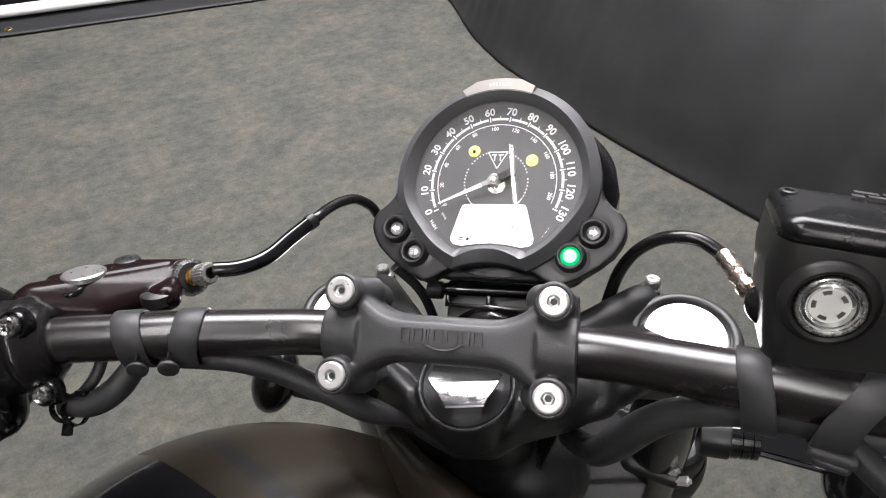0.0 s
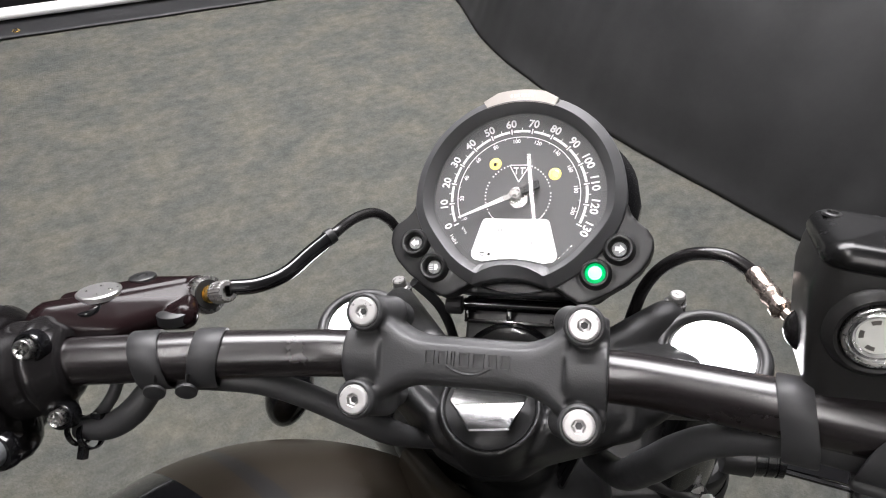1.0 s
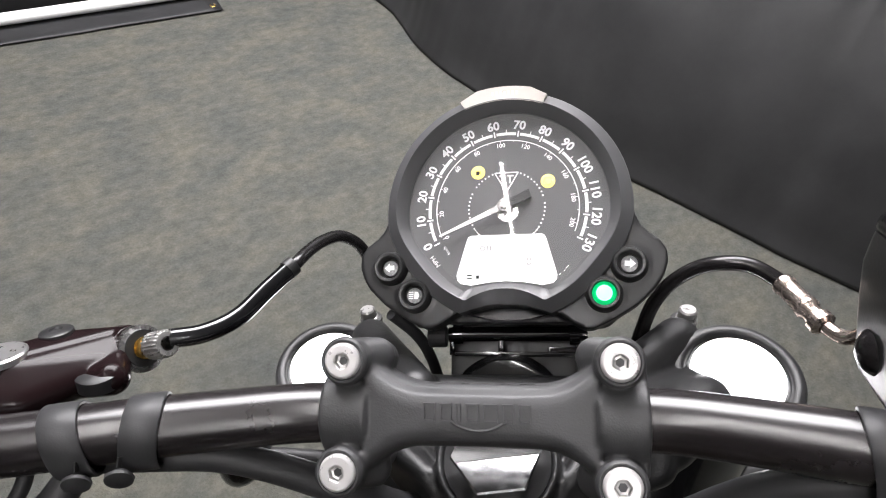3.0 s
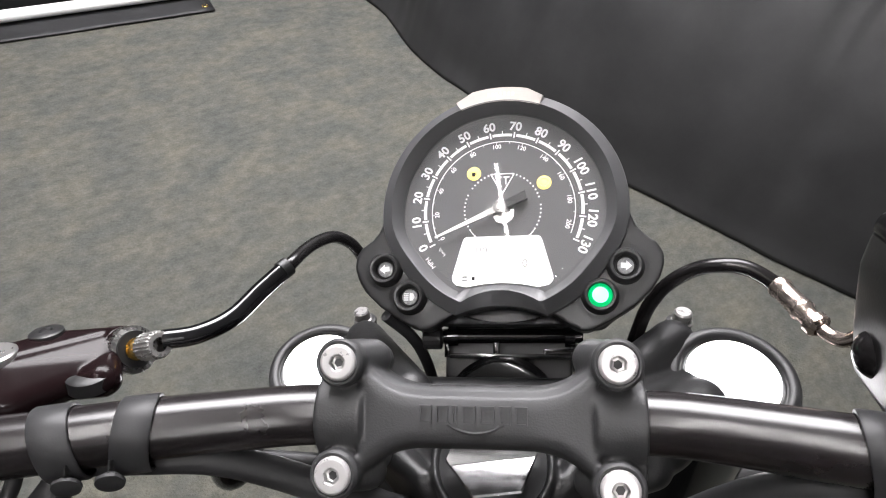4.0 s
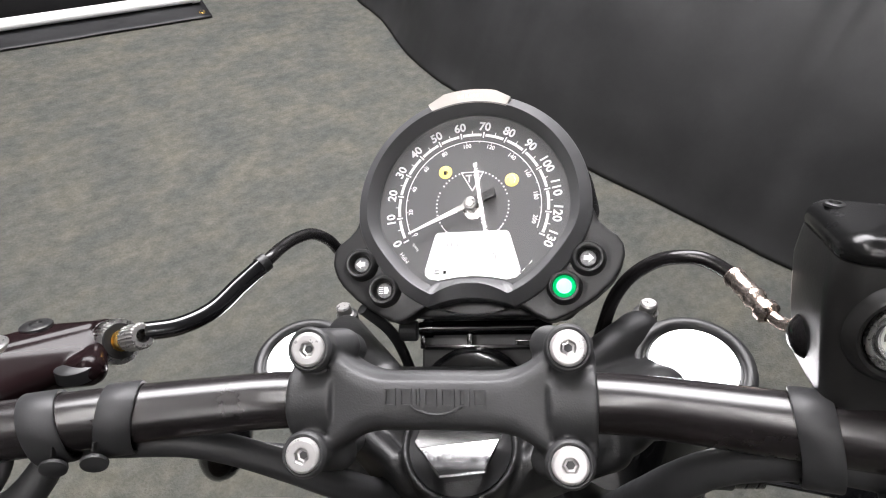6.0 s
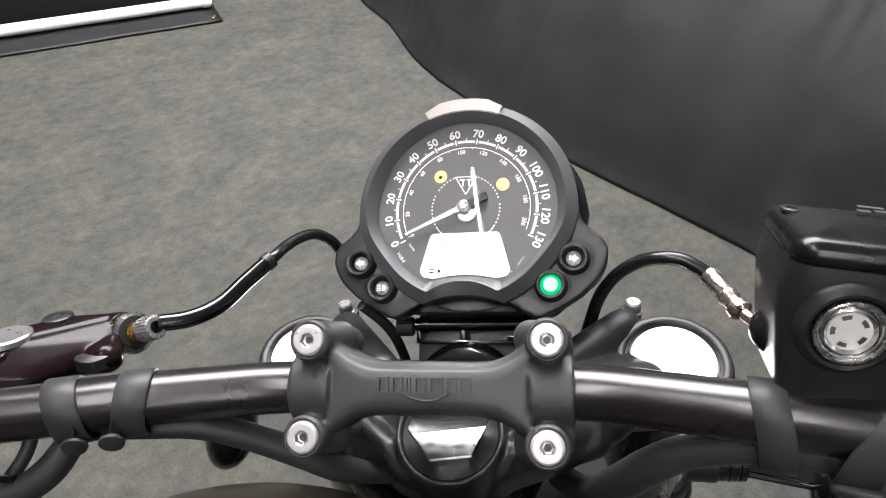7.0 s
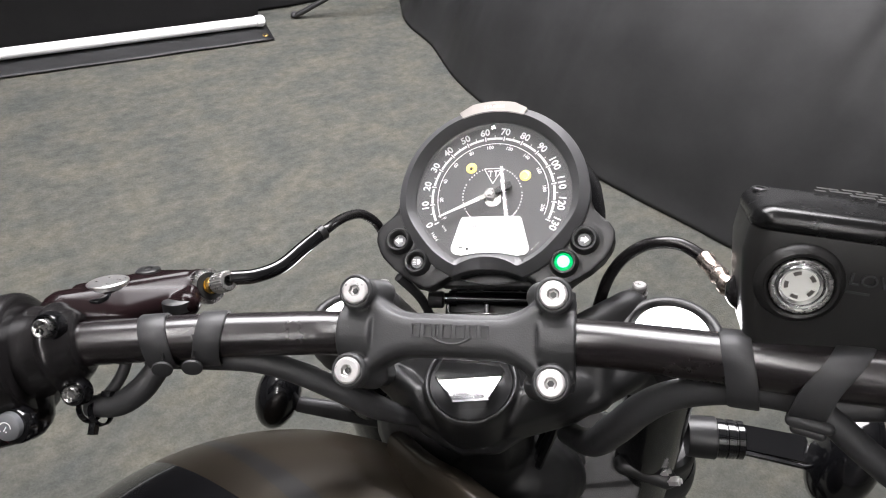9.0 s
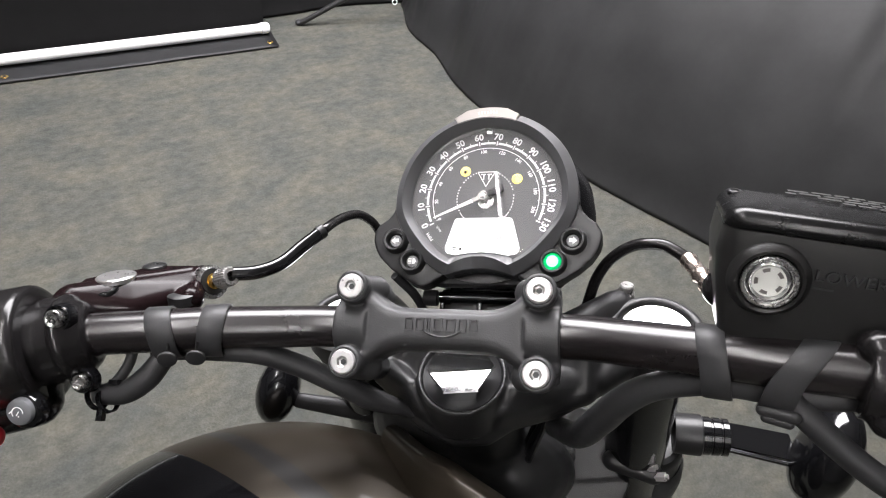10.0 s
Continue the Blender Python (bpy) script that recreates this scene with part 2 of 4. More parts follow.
def cast(name, bm, mat, parent, label="", voxel=1.2, smooth=8, factor=0.5):
    """A part of overlapping solids, melted into one cast body with rounded inner corners."""
    tmp = part("tmp", bm, mat, None)
    rm = tmp.modifiers.new("melt", "REMESH")
    rm.mode, rm.voxel_size = "VOXEL", voxel * 0.001
    sm = tmp.modifiers.new("soften", "SMOOTH")
    sm.factor, sm.iterations = factor, smooth
    dg = bpy.context.evaluated_depsgraph_get()
    me = bpy.data.meshes.new_from_object(tmp.evaluated_get(dg))
    me.name = name
    old = tmp.data
    bpy.data.objects.remove(tmp)
    bpy.data.meshes.remove(old)
    me.shade_smooth()
    me.materials.clear()
    me.materials.append(mat)
    ob = new(name, me)
    ob.parent = parent
    return tagged(ob, label)


def words(name, text, size, m, mat, parent, depth=0.05, label="", squeeze=1.0, bold=0.0):
    """Flat letters centred on the origin of m, in millimetres."""
    cu = bpy.data.curves.new("tmp", "FONT")
    cu.body, cu.size, cu.align_x, cu.align_y, cu.extrude, cu.resolution_u, cu.offset = text, size, "CENTER", "CENTER", depth, 3, bold
    tmp = new("tmp", cu)
    me = bpy.data.meshes.new_from_object(tmp.evaluated_get(bpy.context.evaluated_depsgraph_get()))
    me.name = name
    bpy.data.objects.remove(tmp)
    bpy.data.curves.remove(cu)
    me.transform(Matrix.Diagonal((0.001, 0.001, 0.001, 1)) @ m @ Matrix.Diagonal((squeeze, 1, 1, 1)))
    me.materials.clear()
    me.materials.append(mat)
    ob = new(name, me)
    ob.parent = parent
    return tagged(ob, label)


def B():
    return bmesh.new()


# ---- the room ----
def room():
    bm = B()
    box(bm, (0, 0.5, -0.05), (9, 9, 0.1))
    tagged(part("floor", bm, CARPET, None, unit=1, smooth=False), "grey-green mottled needle-felt carpet floor", "floor", kind="structure")
    bm = B()
    box(bm, (0, 0.5, 2.75), (9, 9, 0.1))
    tagged(part("ceiling", bm, CEILING, None, unit=1, smooth=False), "plain white ceiling", "ceiling", kind="structure")
    for name, c, s in (("wall_north", (0, 5.05, 1.35), (9.2, 0.1, 2.7)), ("wall_south", (0, -4.05, 1.35), (9.2, 0.1, 2.7)),
                       ("wall_east", (4.55, 0.5, 1.35), (0.1, 9, 2.7)), ("wall_west", (-4.55, 0.5, 1.35), (0.1, 9, 2.7))):
        bm = B()
        box(bm, c, s)
        tagged(part(name, bm, WALL, None, unit=1, smooth=False), "plain grey painted wall", "wall", kind="structure")


def hanging_cloth(name, base, height, mat, label, flare=0.1, fold=0.03, waves=7.0, seed=0.0, lean=0.0):
    """A cloth that hangs along a line on the floor, with soft folds and a foot that runs out onto the floor."""
    path = smooth_path([(x, y, 0) for x, y in base], 24)
    rows = [(0.0, 0.0), (0.01, 0.012), (0.03, 0.03), (0.05, 0.06)] + [(0.05 + 0.02 * min(k, 6) / 6, 0.06 + (height - 0.06) * (k / 26) ** 1.25) for k in range(1, 27)]
    bm = B()
    grid = []
    for i, p in enumerate(path):
        a, b = path[max(0, i - 1)], path[min(len(path) - 1, i + 1)]
        d = Vector((b - a)[:3]).normalized()
        n = V(-d.y, d.x, 0)
        col = []
        s = i / 24
        for off, z in rows:
            amp = fold * min(1, 0.15 + z / 0.9)
            w = amp * (math.sin(waves * s + seed + 0.8 * z) * 0.6 + noise.noise(V(s * 1.7 + seed, z * 0.7, 3.1)) * 1.1 + 0.35 * noise.noise(V(s * 6 + seed, z * 1.2, 7.7)))
            back = off * flare / 0.07 + lean * z + 4 * lean * z * z
            col.append(bm.verts.new(V(p[0], p[1], 0.004 + z) + n * (back + w)))
        grid.append(col)
    for a, b in zip(grid, grid[1:]):
        for k in range(len(rows) - 1):
            bm.faces.new((a[k], b[k], b[k + 1], a[k + 1]))
    ob = part(name, bm, mat, None, unit=1)
    so = ob.modifiers.new("thick", "SOLIDIFY")
    so.thickness = 0.003
    return tagged(ob, label, "backdrop", kind="structure")


def backdrop():
    hanging_cloth("backdrop_side", [(-0.39, 2.84), (-0.32, 2.6), (-0.2, 2.42), (-0.06, 2.15), (0.1, 1.95), (0.35, 1.72), (0.77, 1.42), (1.09, 1.21), (1.9, 0.7), (3.0, -0.1)], 2.4, CURTAIN,
                  "dark grey backdrop cloth hanging to the carpet in soft folds", flare=0.02, fold=0.032, waves=3.4, lean=0.09)
    rear = hanging_cloth("backdrop_rear", [(-3.0, 1.0), (-1.9, 1.8), (-0.93, 2.5), (-0.74, 2.66), (-0.57, 2.78), (-0.38, 2.87)], 2.5, DRAPE,
                  "black cloth backdrop hanging straight to the carpet", flare=0.02, fold=0.015, waves=4)
    bm = B()
    lathe(bm, [(0.008, -0.002), (0.008, 0.002), (0.012, 0.002), (0.012, -0.002), (0.008, -0.002)], to_axis((-0.40, 2.70, 0.07), (0.2, -0.9, 0.4)), 20)
    part("eyelet", bm, ALU, rear, "white eyelet", unit=1)
    # banner with its aluminium bottom tube and the hem that lies on the carpet
    u = V(0.78, 0.53, 0).normalized()
    n = V(-u.y, u.x, 0)
    end = V(-0.787, 2.275, 0)
    banner = new("roll_banner")
    banner.matrix_world = Matrix.Translation(end) @ Matrix((u, n, V(0, 0, 1))).transposed().to_4x4()
    tagged(banner, "black hanging banner with a white bottom tube on the carpet", "banner")
    bm = B()
    box(bm, (-1.12, 0.135, 1.2), (2.2, 0.004, 2.34))
    part("banner_cloth", bm, DRAPE, banner, unit=1, smooth=False)
    bm = B()
    g = []
    for i in range(45):
        x = -2.2 + 2.2 * i / 44 + 0.0
        row = []
        for k in range(8):
            f = k / 7
            row.append(bm.verts.new(V(x, 0.14 - 0.14 * f, 0.006 + 0.03 * (1 - f) ** 2 + 0.004 * noise.noise(V(x * 5, f * 2, 0)))))
        g.append(row)
    for a, b in zip(g, g[1:]):
        for k in range(7):
            bm.faces.new((a[k], b[k], b[k + 1], a[k + 1]))
    hem = part("hem", bm, LIT_CLOTH, banner, unit=1)
    so = hem.modifiers.new("thick", "SOLIDIFY")
    so.thickness = 0.003
    bm = B()
    cyl(bm, (-2.2, 0.09, 0.045), (-0.03, 0.09, 0.045), 0.019, seg=32)
    tube = part("bottom_tube", bm, ALU, banner, "glossy white tube", unit=1)
    bm = B()
    lathe(bm, [(0, 0.02), (0.016, 0.02), (0.022, 0.012), (0.022, -0.012), (0.018, -0.014), (0.0, -0.014)], to_axis((-0.03, 0.09, 0.045), (1, 0, 0)), 24)
    part("end_cap", bm, ALU, tube, "white end cap", unit=1)
    for x in (0.03, -0.88, -1.8):
        bm = B()
        lathe(bm, [(0.006, 0.0), (0.006, 0.004), (0.009, 0.005), (0.013, 0.003), (0.0135, 0.0)], Matrix.Translation((x - 0.055, 0.035, 0.009)), 20)
        part("eyelet", bm, BRASS, hem, "brass eyelet", unit=1)
    # foot of a light stand
    stand = new("light_stand")
    stand.matrix_world = Matrix.Translation((-0.77, 2.5, 0))
    tagged(stand, "black metal leg of a light stand on the carpet", "stand")
    bm = B()
    sweep(bm, [(0.01, -0.007, 0.012), (0.16, 0.05, 0.1), (0.3, 0.1, 0.18), (0.5, 0.165, 0.3)], 0.011, seg=10)
    part("leg", bm, PLASTIC, stand, unit=1)
    bm = B()
    cyl(bm, (0.5, 0.165, 0.26), (0.5, 0.165, 1.9), 0.014, seg=12)
    part("column", bm, PLASTIC, stand, unit=1)
    bm = B()
    ball(bm, (0, 0, 0.012), 0.013, (1.2, 1.4, 0.9))
    part("rubber_foot", bm, RUBBER, stand, unit=1)


def ceiling_lights():
    def light(x, y0, y1):
        lamp = new("tube_light")
        lamp.matrix_world = Matrix.Translation((x, (y0 + y1) / 2, 2.7))
        tagged(lamp, "white batten with a glowing LED tube under the ceiling", "ceiling light", group="tube lights under the ceiling")
        h = (y1 - y0) / 2
        bm = B()
        box(bm, (0, 0, -0.03), (0.06, 2 * h + 0.04, 0.06))
        part("batten", bm, CEILING, lamp, unit=1, smooth=False)
        bm = B()
        cyl(bm, (0, -h, -0.09), (0, h, -0.09), 0.02, seg=16)
        part("tube", bm, TUBE, lamp, unit=1)
        for e in (-h, h):
            bm = B()
            box(bm, (0, e, -0.075), (0.035, 0.03, 0.06))
            part("socket", bm, CEILING, lamp, unit=1, smooth=False)

    # the two tubes at x = 0.05 are unseen, added as fill light
    for x, y0, y1 in ((-0.79, -1.2, 0.33), (-0.86, 0.86, 1.0), (0.05, -2.4, -1.1), (0.05, -3.8, -2.6)):
        light(x, y0, y1)

    # unseen light panel, added so the fork caps and stem nut reflect white
    fill_panel = new("added_light_panel")
    fill_panel.matrix_world = Matrix.Translation((-0.4, 1.82, 2.5))
    tagged(fill_panel, "added overhead light panel for the white reflections on the motorcycle", "studio light")
    bm = B()
    box(bm, (0, 0, 0), (2.1, 1.7, 0.01))
    part("diffuser", bm, PANEL, fill_panel, "glowing white diffuser", unit=1, smooth=False)
    for x, y, w, h in ((-1.07, 0, 0.04, 1.78), (1.07, 0, 0.04, 1.78), (0, -0.87, 2.1, 0.04), (0, 0.87, 2.1, 0.04)):
        bm = B()
        box(bm, (x, y, 0.05), (w, h, 0.16))
        part("skirt", bm, PLASTIC, fill_panel, unit=1, smooth=False)
    bm = B()
    box(bm, (0, 0, 0.14), (2.14, 1.78, 0.01))
    part("back_cover", bm, PLASTIC, fill_panel, unit=1, smooth=False)


room()
backdrop()
ceiling_lights()

# ---- the motorcycle ----
HEAD = Matrix(((0.9742, -0.0834, -0.2098, -0.0082), (-0.0571, 0.8081, -0.5863, 0.1924), (0.2184, 0.5831, 0.7825, 0.9283), (0, 0, 0, 1)))
bike = new("motorcycle")
bike.matrix_world = HEAD
tagged(bike, "black cruiser motorcycle with a round speedometer, standing on the carpet", "motorcycle")
FORK_UP = V(0.02, 0.577, 0.816).normalized()
FORK_R, FORK_L = V(135, 14.8, -125.5), V(-116.8, 16.9, -163)


def handlebar():
    bm = B()
    sweep(bm, [(-330, -55, 37), (-280, -34, 30), (-225, -17, 17), (-185, -11, 6.5), (-150, -6.5, -3.5), (-110, -2.6, -17), (-80, -0.2, -25.5), (-45, 0.4, -28.5), (0, 0.4, -27.1), (45, 0.4, -25.7), (80, -0.3, -22),
               (110, -2.8, -13.5), (150, -7, 0.5), (185, -11, 10), (225, -16, 19), (280, -34, 31), (330, -55, 39)], 13.3, seg=32, per=8)
    part("handlebar", bm, BAR, bike, "gloss black handlebar tube")


# the clamp leans a little with the bar: its own frame, x along the bar, z out of the bolt heads
CLAMP = Matrix.Translation((-1.8, 0.4, -3.1)) @ pose(0, 0, 0, 0, -1.75, 0)
BOLTS = [(-57.2, 23.2), (-58.2, -22.7), (57.4, 23.8), (57.0, -23.8)]


def waist(x):
    """Half width of the bridge between the bolt bosses."""
    f = max(0.0, (abs(x) - 20) / 32)
    return 13.2 + 15.5 * f**2.6


def bar_clamp():
    bm = B()
    for s in (-1, 1):
        # barrel-shaped ends round the bar
        cyl(bm, (s * 48.5, 0, -24), (s * 69.5, 0, -24), 18.2, seg=48)
        box(bm, (s * 59, 0, -24), (21, 46, 17))
        box(bm, (s * 59, 0, -30), (20, 58, 14))
    for x, y in BOLTS:
        s = 1 if y > 0 else -1
        cyl(bm, (x, y, -40), (x, y, -2.6), 10.6, 9.7, seg=32)
        capsule(bm, (x, y, -16), (x * 0.86, y + s * 1.5, -26), 9.6, 9.0)
    # bridge: flat on top, waisted, with drooping flanks
    n = 28
    rows = []
    for i in range(n + 1):
        x = -50 + 100 * i / n
        h = waist(x)
        top = -7.6 - 1.8 * (abs(x) / 50) ** 4
        rows.append([bm.verts.new(V(x, y, z)) for y, z in ((-h, -36), (-h, -19), (-h + 1.2, -13.5), (-h + 4, top - 1.4), (-h + 8, top), (h - 8, top), (h - 4, top - 1.4), (h - 1.2, -13.5), (h, -19), (h, -36))])
    for a, b in zip(rows, rows[1:]):
        for k in range(10):
            bm.faces.new((a[k], b[k], b[(k + 1) % 10], a[(k + 1) % 10]))
    bm.faces.new(rows[0])
    bm.faces.new(rows[-1][::-1])
    bmesh.ops.recalc_face_normals(bm, faces=bm.faces)
    for s in (-1, 1):
        for y in (-1, 1):
            cyl(bm, (s * 57, 23 * y, -64), (s * 57, 23 * y, -30), 9.5)
    bmesh.ops.transform(bm, matrix=CLAMP, verts=bm.verts)
    clamp = cast("bar_clamp", bm, SATIN, bike, "satin black cast handlebar clamp", voxel=0.9, smooth=12)
    # engraved mark on the bridge: plain strokes for a maker's word over a curved line
    for x, w in ((-20.6, 5.2), (-13.6, 5.2), (-8.4, 2.2), (-2.4, 5.6), (5.2, 6.2), (12.4, 4.8), (19.0, 5.2)):
        bm = B()
        for c, size in (((x, 5.7, -7.3), (w, 0.8, 1.7)), ((x, -1.1, -7.3), (w, 0.8, 1.7)), ((x - w / 2 + 0.4, 2.3, -7.3), (0.8, 6.1, 1.7)), ((x + w / 2 - 0.4, 2.3, -7.3), (0.8, 6.1, 1.7))):
            box(bm, c, size)
        bmesh.ops.transform(bm, matrix=CLAMP, verts=bm.verts)
        part("embossed_stroke", bm, SATIN, clamp)
    bm = B()
    sweep(bm, [(-12, -0.6, -7.5), (-8, -3.2, -7.2), (-1, -4.9, -7.1), (6, -4.0, -7.2), (12.5, -0.6, -7.4)], 0.7, seg=8)
    bmesh.ops.transform(bm, matrix=CLAMP, verts=bm.verts)
    part("embossed_curve", bm, SATIN, clamp)
    for k, (x, y) in enumerate(BOLTS):
        m = CLAMP @ Matrix.Translation((x, y, 0)) @ pose(0, 0, 0, 0, 0, (12, 41, 25, 3)[k])
        bm = B()

        def hexed(a, r):
            return r / math.cos((a % (math.pi / 3)) - math.pi / 6) if r < 3.1 else r

        lathe(bm, [(3.0, -1.4), (3.05, -0.3), (3.6, 0.0), (6.5, 0.0), (7.3, -0.4), (7.75, -1.3), (7.8, -6)], m, 36, hexed)
        bolt = part("bolt", bm, BOLT, clamp, "bright socket-head bolt", angle=20)
        # socket in a darker steel than its bolt, for the shade inside it
        bm = B()
        lathe(bm, [(0, -2.9), (1.2, -2.7), (2.5, -2.4), (3.02, -1.2)], m, 36, hexed)
        part("socket", bm, SOCKET, bolt, angle=15)
        bm = B()
        lathe(bm, [(7.75, -3.2), (8.1, -2.9), (8.5, -2.2), (9.1, -2.1), (9.9, -2.7), (10.4, -4.0)], m, 36)
        part("bolt_collar", bm, SATIN, clamp)


# speedometer in its own frame: x right, y up the dial, z out of the dial
GAUGE = Matrix.Translation((5.9, 110.2, -100.1)) @ pose(0, 0, 0, -4.0, -5.0, 0)


def low(a):
    """0 over the upper half of the dial, 1 towards its foot."""
    f = min(1.0, max(0.0, (-math.sin(a) - 0.1) / 0.55))
    return f * f * (3 - 2 * f)


def hollow(q, a, depth, rise, half):
    """A radius q, cut short at the foot by a shallow arch."""
    c, s = math.cos(a), math.sin(a)
    if s > -0.4:
        return q
    for k in range(160):
        r = 38 + 0.25 * k
        if r >= q:
            break
        x, y = r * c, r * s
        if abs(x) < half + 1 and y < -(depth + rise * (x / half) ** 2):
            return r
    return q


def notch(a, r):
    """Outer radius of the housing: a circle whose foot is cut by a shallow hollow."""
    return hollow(r - 4.0 * low(a), a, 57.0, 4.4, 23.5)


def crest(a):
    return hollow(64.2 - 4.4 * low(a), a, 48.8, 6.6, 22)


def opening(a, r):
    return hollow(r - 4.2 * low(a), a, 44.8, 2.8, 22)


def speedometer():
    bm = B()
    lathe(bm, [(0, -56), (38, -56), (52, -50), (61, -36), (66.0, -14)], GAUGE, 64)
    g = part("speedometer", bm, PLASTIC, bike, "round black speedometer with a lit display")
    seg = 288
    bm = B()
    rings = []
    # side, outer slope, crest, inner slope, inner wall
    for kind, z in (("side", -18), ("side", -5.0), ("edge", -4.0), ("slope", 1.0), ("crest", 1.5), ("lip", 1.0), ("wall", -6.6), ("wall", -9.0)):
        ring = []
        for i in range(seg):
            a = 2 * math.pi * i / seg
            ri, rc = opening(a, 58.8), crest(a)
            rc = max(rc, ri + 3.4)
            ro = max(notch(a, 71.4), rc + 4.0)
            q = {"side": ro, "edge": ro - 0.5, "slope": rc + 0.6, "crest": rc, "lip": rc - 0.6, "wall": ri}[kind]
            ring.append(bm.verts.new(GAUGE @ V(q * math.cos(a), q * math.sin(a), z)))
        rings.append(ring)
    for a, b in zip(rings, rings[1:]):
        for i in range(seg):
            bm.faces.new((a[i], a[(i + 1) % seg], b[(i + 1) % seg], b[i]))
    part("bezel", bm, BEZEL, g, "satin dark grey bezel", angle=18)
    bm = B()
    lathe(bm, [(0, -8.2), (59.5, -8.2), (59.5, -10)], GAUGE, 64, opening)
    part("dial", bm, DIAL, g, "black dial face, greyed for the glare on its glass")
    face = lambda x, y, z=-8.0, turn=0.0: GAUGE @ pose(x, y, z, 0, 0, turn)
    on = lambda r, deg, z=-8.0, turn=0.0: face(r * math.cos(radians(deg)), r * math.sin(radians(deg)), z, deg - 90 + turn)
    mph = lambda v: 205.3 - v * 230.3 / 130
    kmh = lambda v: mph(v / 1.609)
    for v in range(0, 131, 10):
        words("numeral", str(v), 7.5, on(51.4, mph(v)), PRINT, g, squeeze=1.0, bold=0.21)
    for v in range(0, 201, 20):
        words("small_numeral", str(v), 3.7, on(38.7, kmh(v)), PRINT, g, bold=0.05)
    words("unit_word", "MPH", 3.8, on(52.2, 216.5), PRINT, g)
    words("unit_word", "km/h", 2.8, on(43.0, 215), PRINT, g)
    bm = B()
    arc(bm, 41.5, 42.1, mph(0) - 2, mph(128))
    for v in range(0, 210, 10):
        radial(bm, kmh(v), 40.6 if v % 20 else 40.3, 41.7, 0.35)
    part("inner_scale", bm, PRINT, g, smooth=False)
    bm = B()
    for v in range(0, 131, 10):
        radial(bm, mph(v) + (1.5 if v == 0 else 0), 44.2, 48.0, 0.95)
        if v < 130:
            radial(bm, mph(v + 5), 45.8, 48.6, 0.5)
            arc(bm, 45.1, 46.9, mph(v) - 1.4, mph(v + 10) + 1.6)
    part("outer_scale", bm, PRINT, g, smooth=False)
    bm = B()
    for k in range(44):
        d = -45 + k * 6.27
        if 80 < d % 360 < 100 or k % 11 == 9:
            continue
        m = on(22.3, d)
        prism(bm, [(-0.4, -0.5), (0.4, -0.5), (0.4, 0.5), (-0.4, 0.5)], -0.02, 0.06, m)
    part("dotted_ring", bm, PRINT, g, smooth=False)
    for a in (212, 312):
        bm = B()
        arc(bm, 22.1, 22.6, a, a + 16)
        part("lower_arc", bm, PRINT, g, smooth=False)
    bm = B()
    tri = [(-7.0, 21.6), (7.0, 21.6), (0.0, 9.6)]
    for i in range(3):
        (ax, ay), (bx, by) = tri[i], tri[(i + 1) % 3]
        q = V(bx - ax, by - ay, 0)
        mid = face((ax + bx) / 2, (ay + by) / 2, -8.0, math.degrees(math.atan2(q.y, q.x)))
        prism(bm, [(-q.length / 2, -0.3), (q.length / 2, -0.3), (q.length / 2, 0.3), (-q.length / 2, 0.3)], -0.02, 0.06, mid)
    for x, y, w, h in ((-2.4, 19.6, 3.6, 0.8), (2.4, 19.6, 3.6, 0.8), (-2.0, 17.2, 0.8, 4.0), (2.0, 17.2, 0.8, 4.0)):
        prism(bm, [(-w / 2, -h / 2), (w / 2, -h / 2), (w / 2, h / 2), (-w / 2, h / 2)], -0.02, 0.06, face(x, y))
    part("triangle_mark", bm, PRINT, g, smooth=False)
    # display
    bm = B()
    prism(bm, [(-20.6, -16.2), (20.4, -16.1), (21.8, -16.8), (22.8, -18.6), (28.8, -39.8), (28.4, -42.6), (26.4, -44.7), (20.6, -45.9), (10, -44.0), (0, -43.3), (-10, -44.0), (-20.6, -45.7), (-26.6, -44.6), (-28.6, -42.4), (-29.0, -39.6), (-23.1, -18.8), (-22.2, -16.9)], -0.1, 0.25, face(0, 0))
    lcd = part("display", bm, LCD, g, "glowing white liquid crystal display", smooth=False)
    words("display_digit", "on", 7.0, face(-12, -23.5, -7.62), LCD_INK, g)
    words("display_digit", "0", 7.0, face(13, -32.5, -7.62), LCD_INK, g)
    bm = B()
    for x, y, w, h in ((-21.5, -39.8, 3.2, 0.7), (-21.5, -41.6, 3.2, 0.7), (-16.6, -40.8, 1.8, 2.0)):
        prism(bm, [(-w / 2, -h / 2), (w / 2, -h / 2), (w / 2, h / 2), (-w / 2, h / 2)], 0.0, 0.06, face(x, y, -7.62))
    part("display_bars", bm, DARK, g, smooth=False)
    # warning lamps in the dial
    for x, y in ((-17.0, 22.5), (24.2, 15.2)):
        bm = B()
        lathe(bm, [(0, 0.15), (4.0, 0.15), (4.2, 0.0)], face(x, y), 28)
        lamp = part("warning_lamp", bm, LAMP_YELLOW, g, "glowing yellow warning symbol")
    bm = B()
    box(bm, (0, 0, 0), (2.0, 2.6, 0.1))
    box(bm, (1.4, 0.3, 0), (0.5, 1.8, 0.1))
    bmesh.ops.transform(bm, matrix=face(-17.2, 22.0, -7.78), verts=bm.verts)
    part("pump_symbol", bm, DARK, g, smooth=False)
    bm = B()
    arcs = lathe(bm, [(2.2, 0.0), (2.2, 0.08), (2.6, 0.08), (2.6, 0.0)], face(24.2, 15.2, -7.83), 24)
    part("ring_symbol", bm, BRASS, g)
    # needle
    d = mph(0) - 1.0
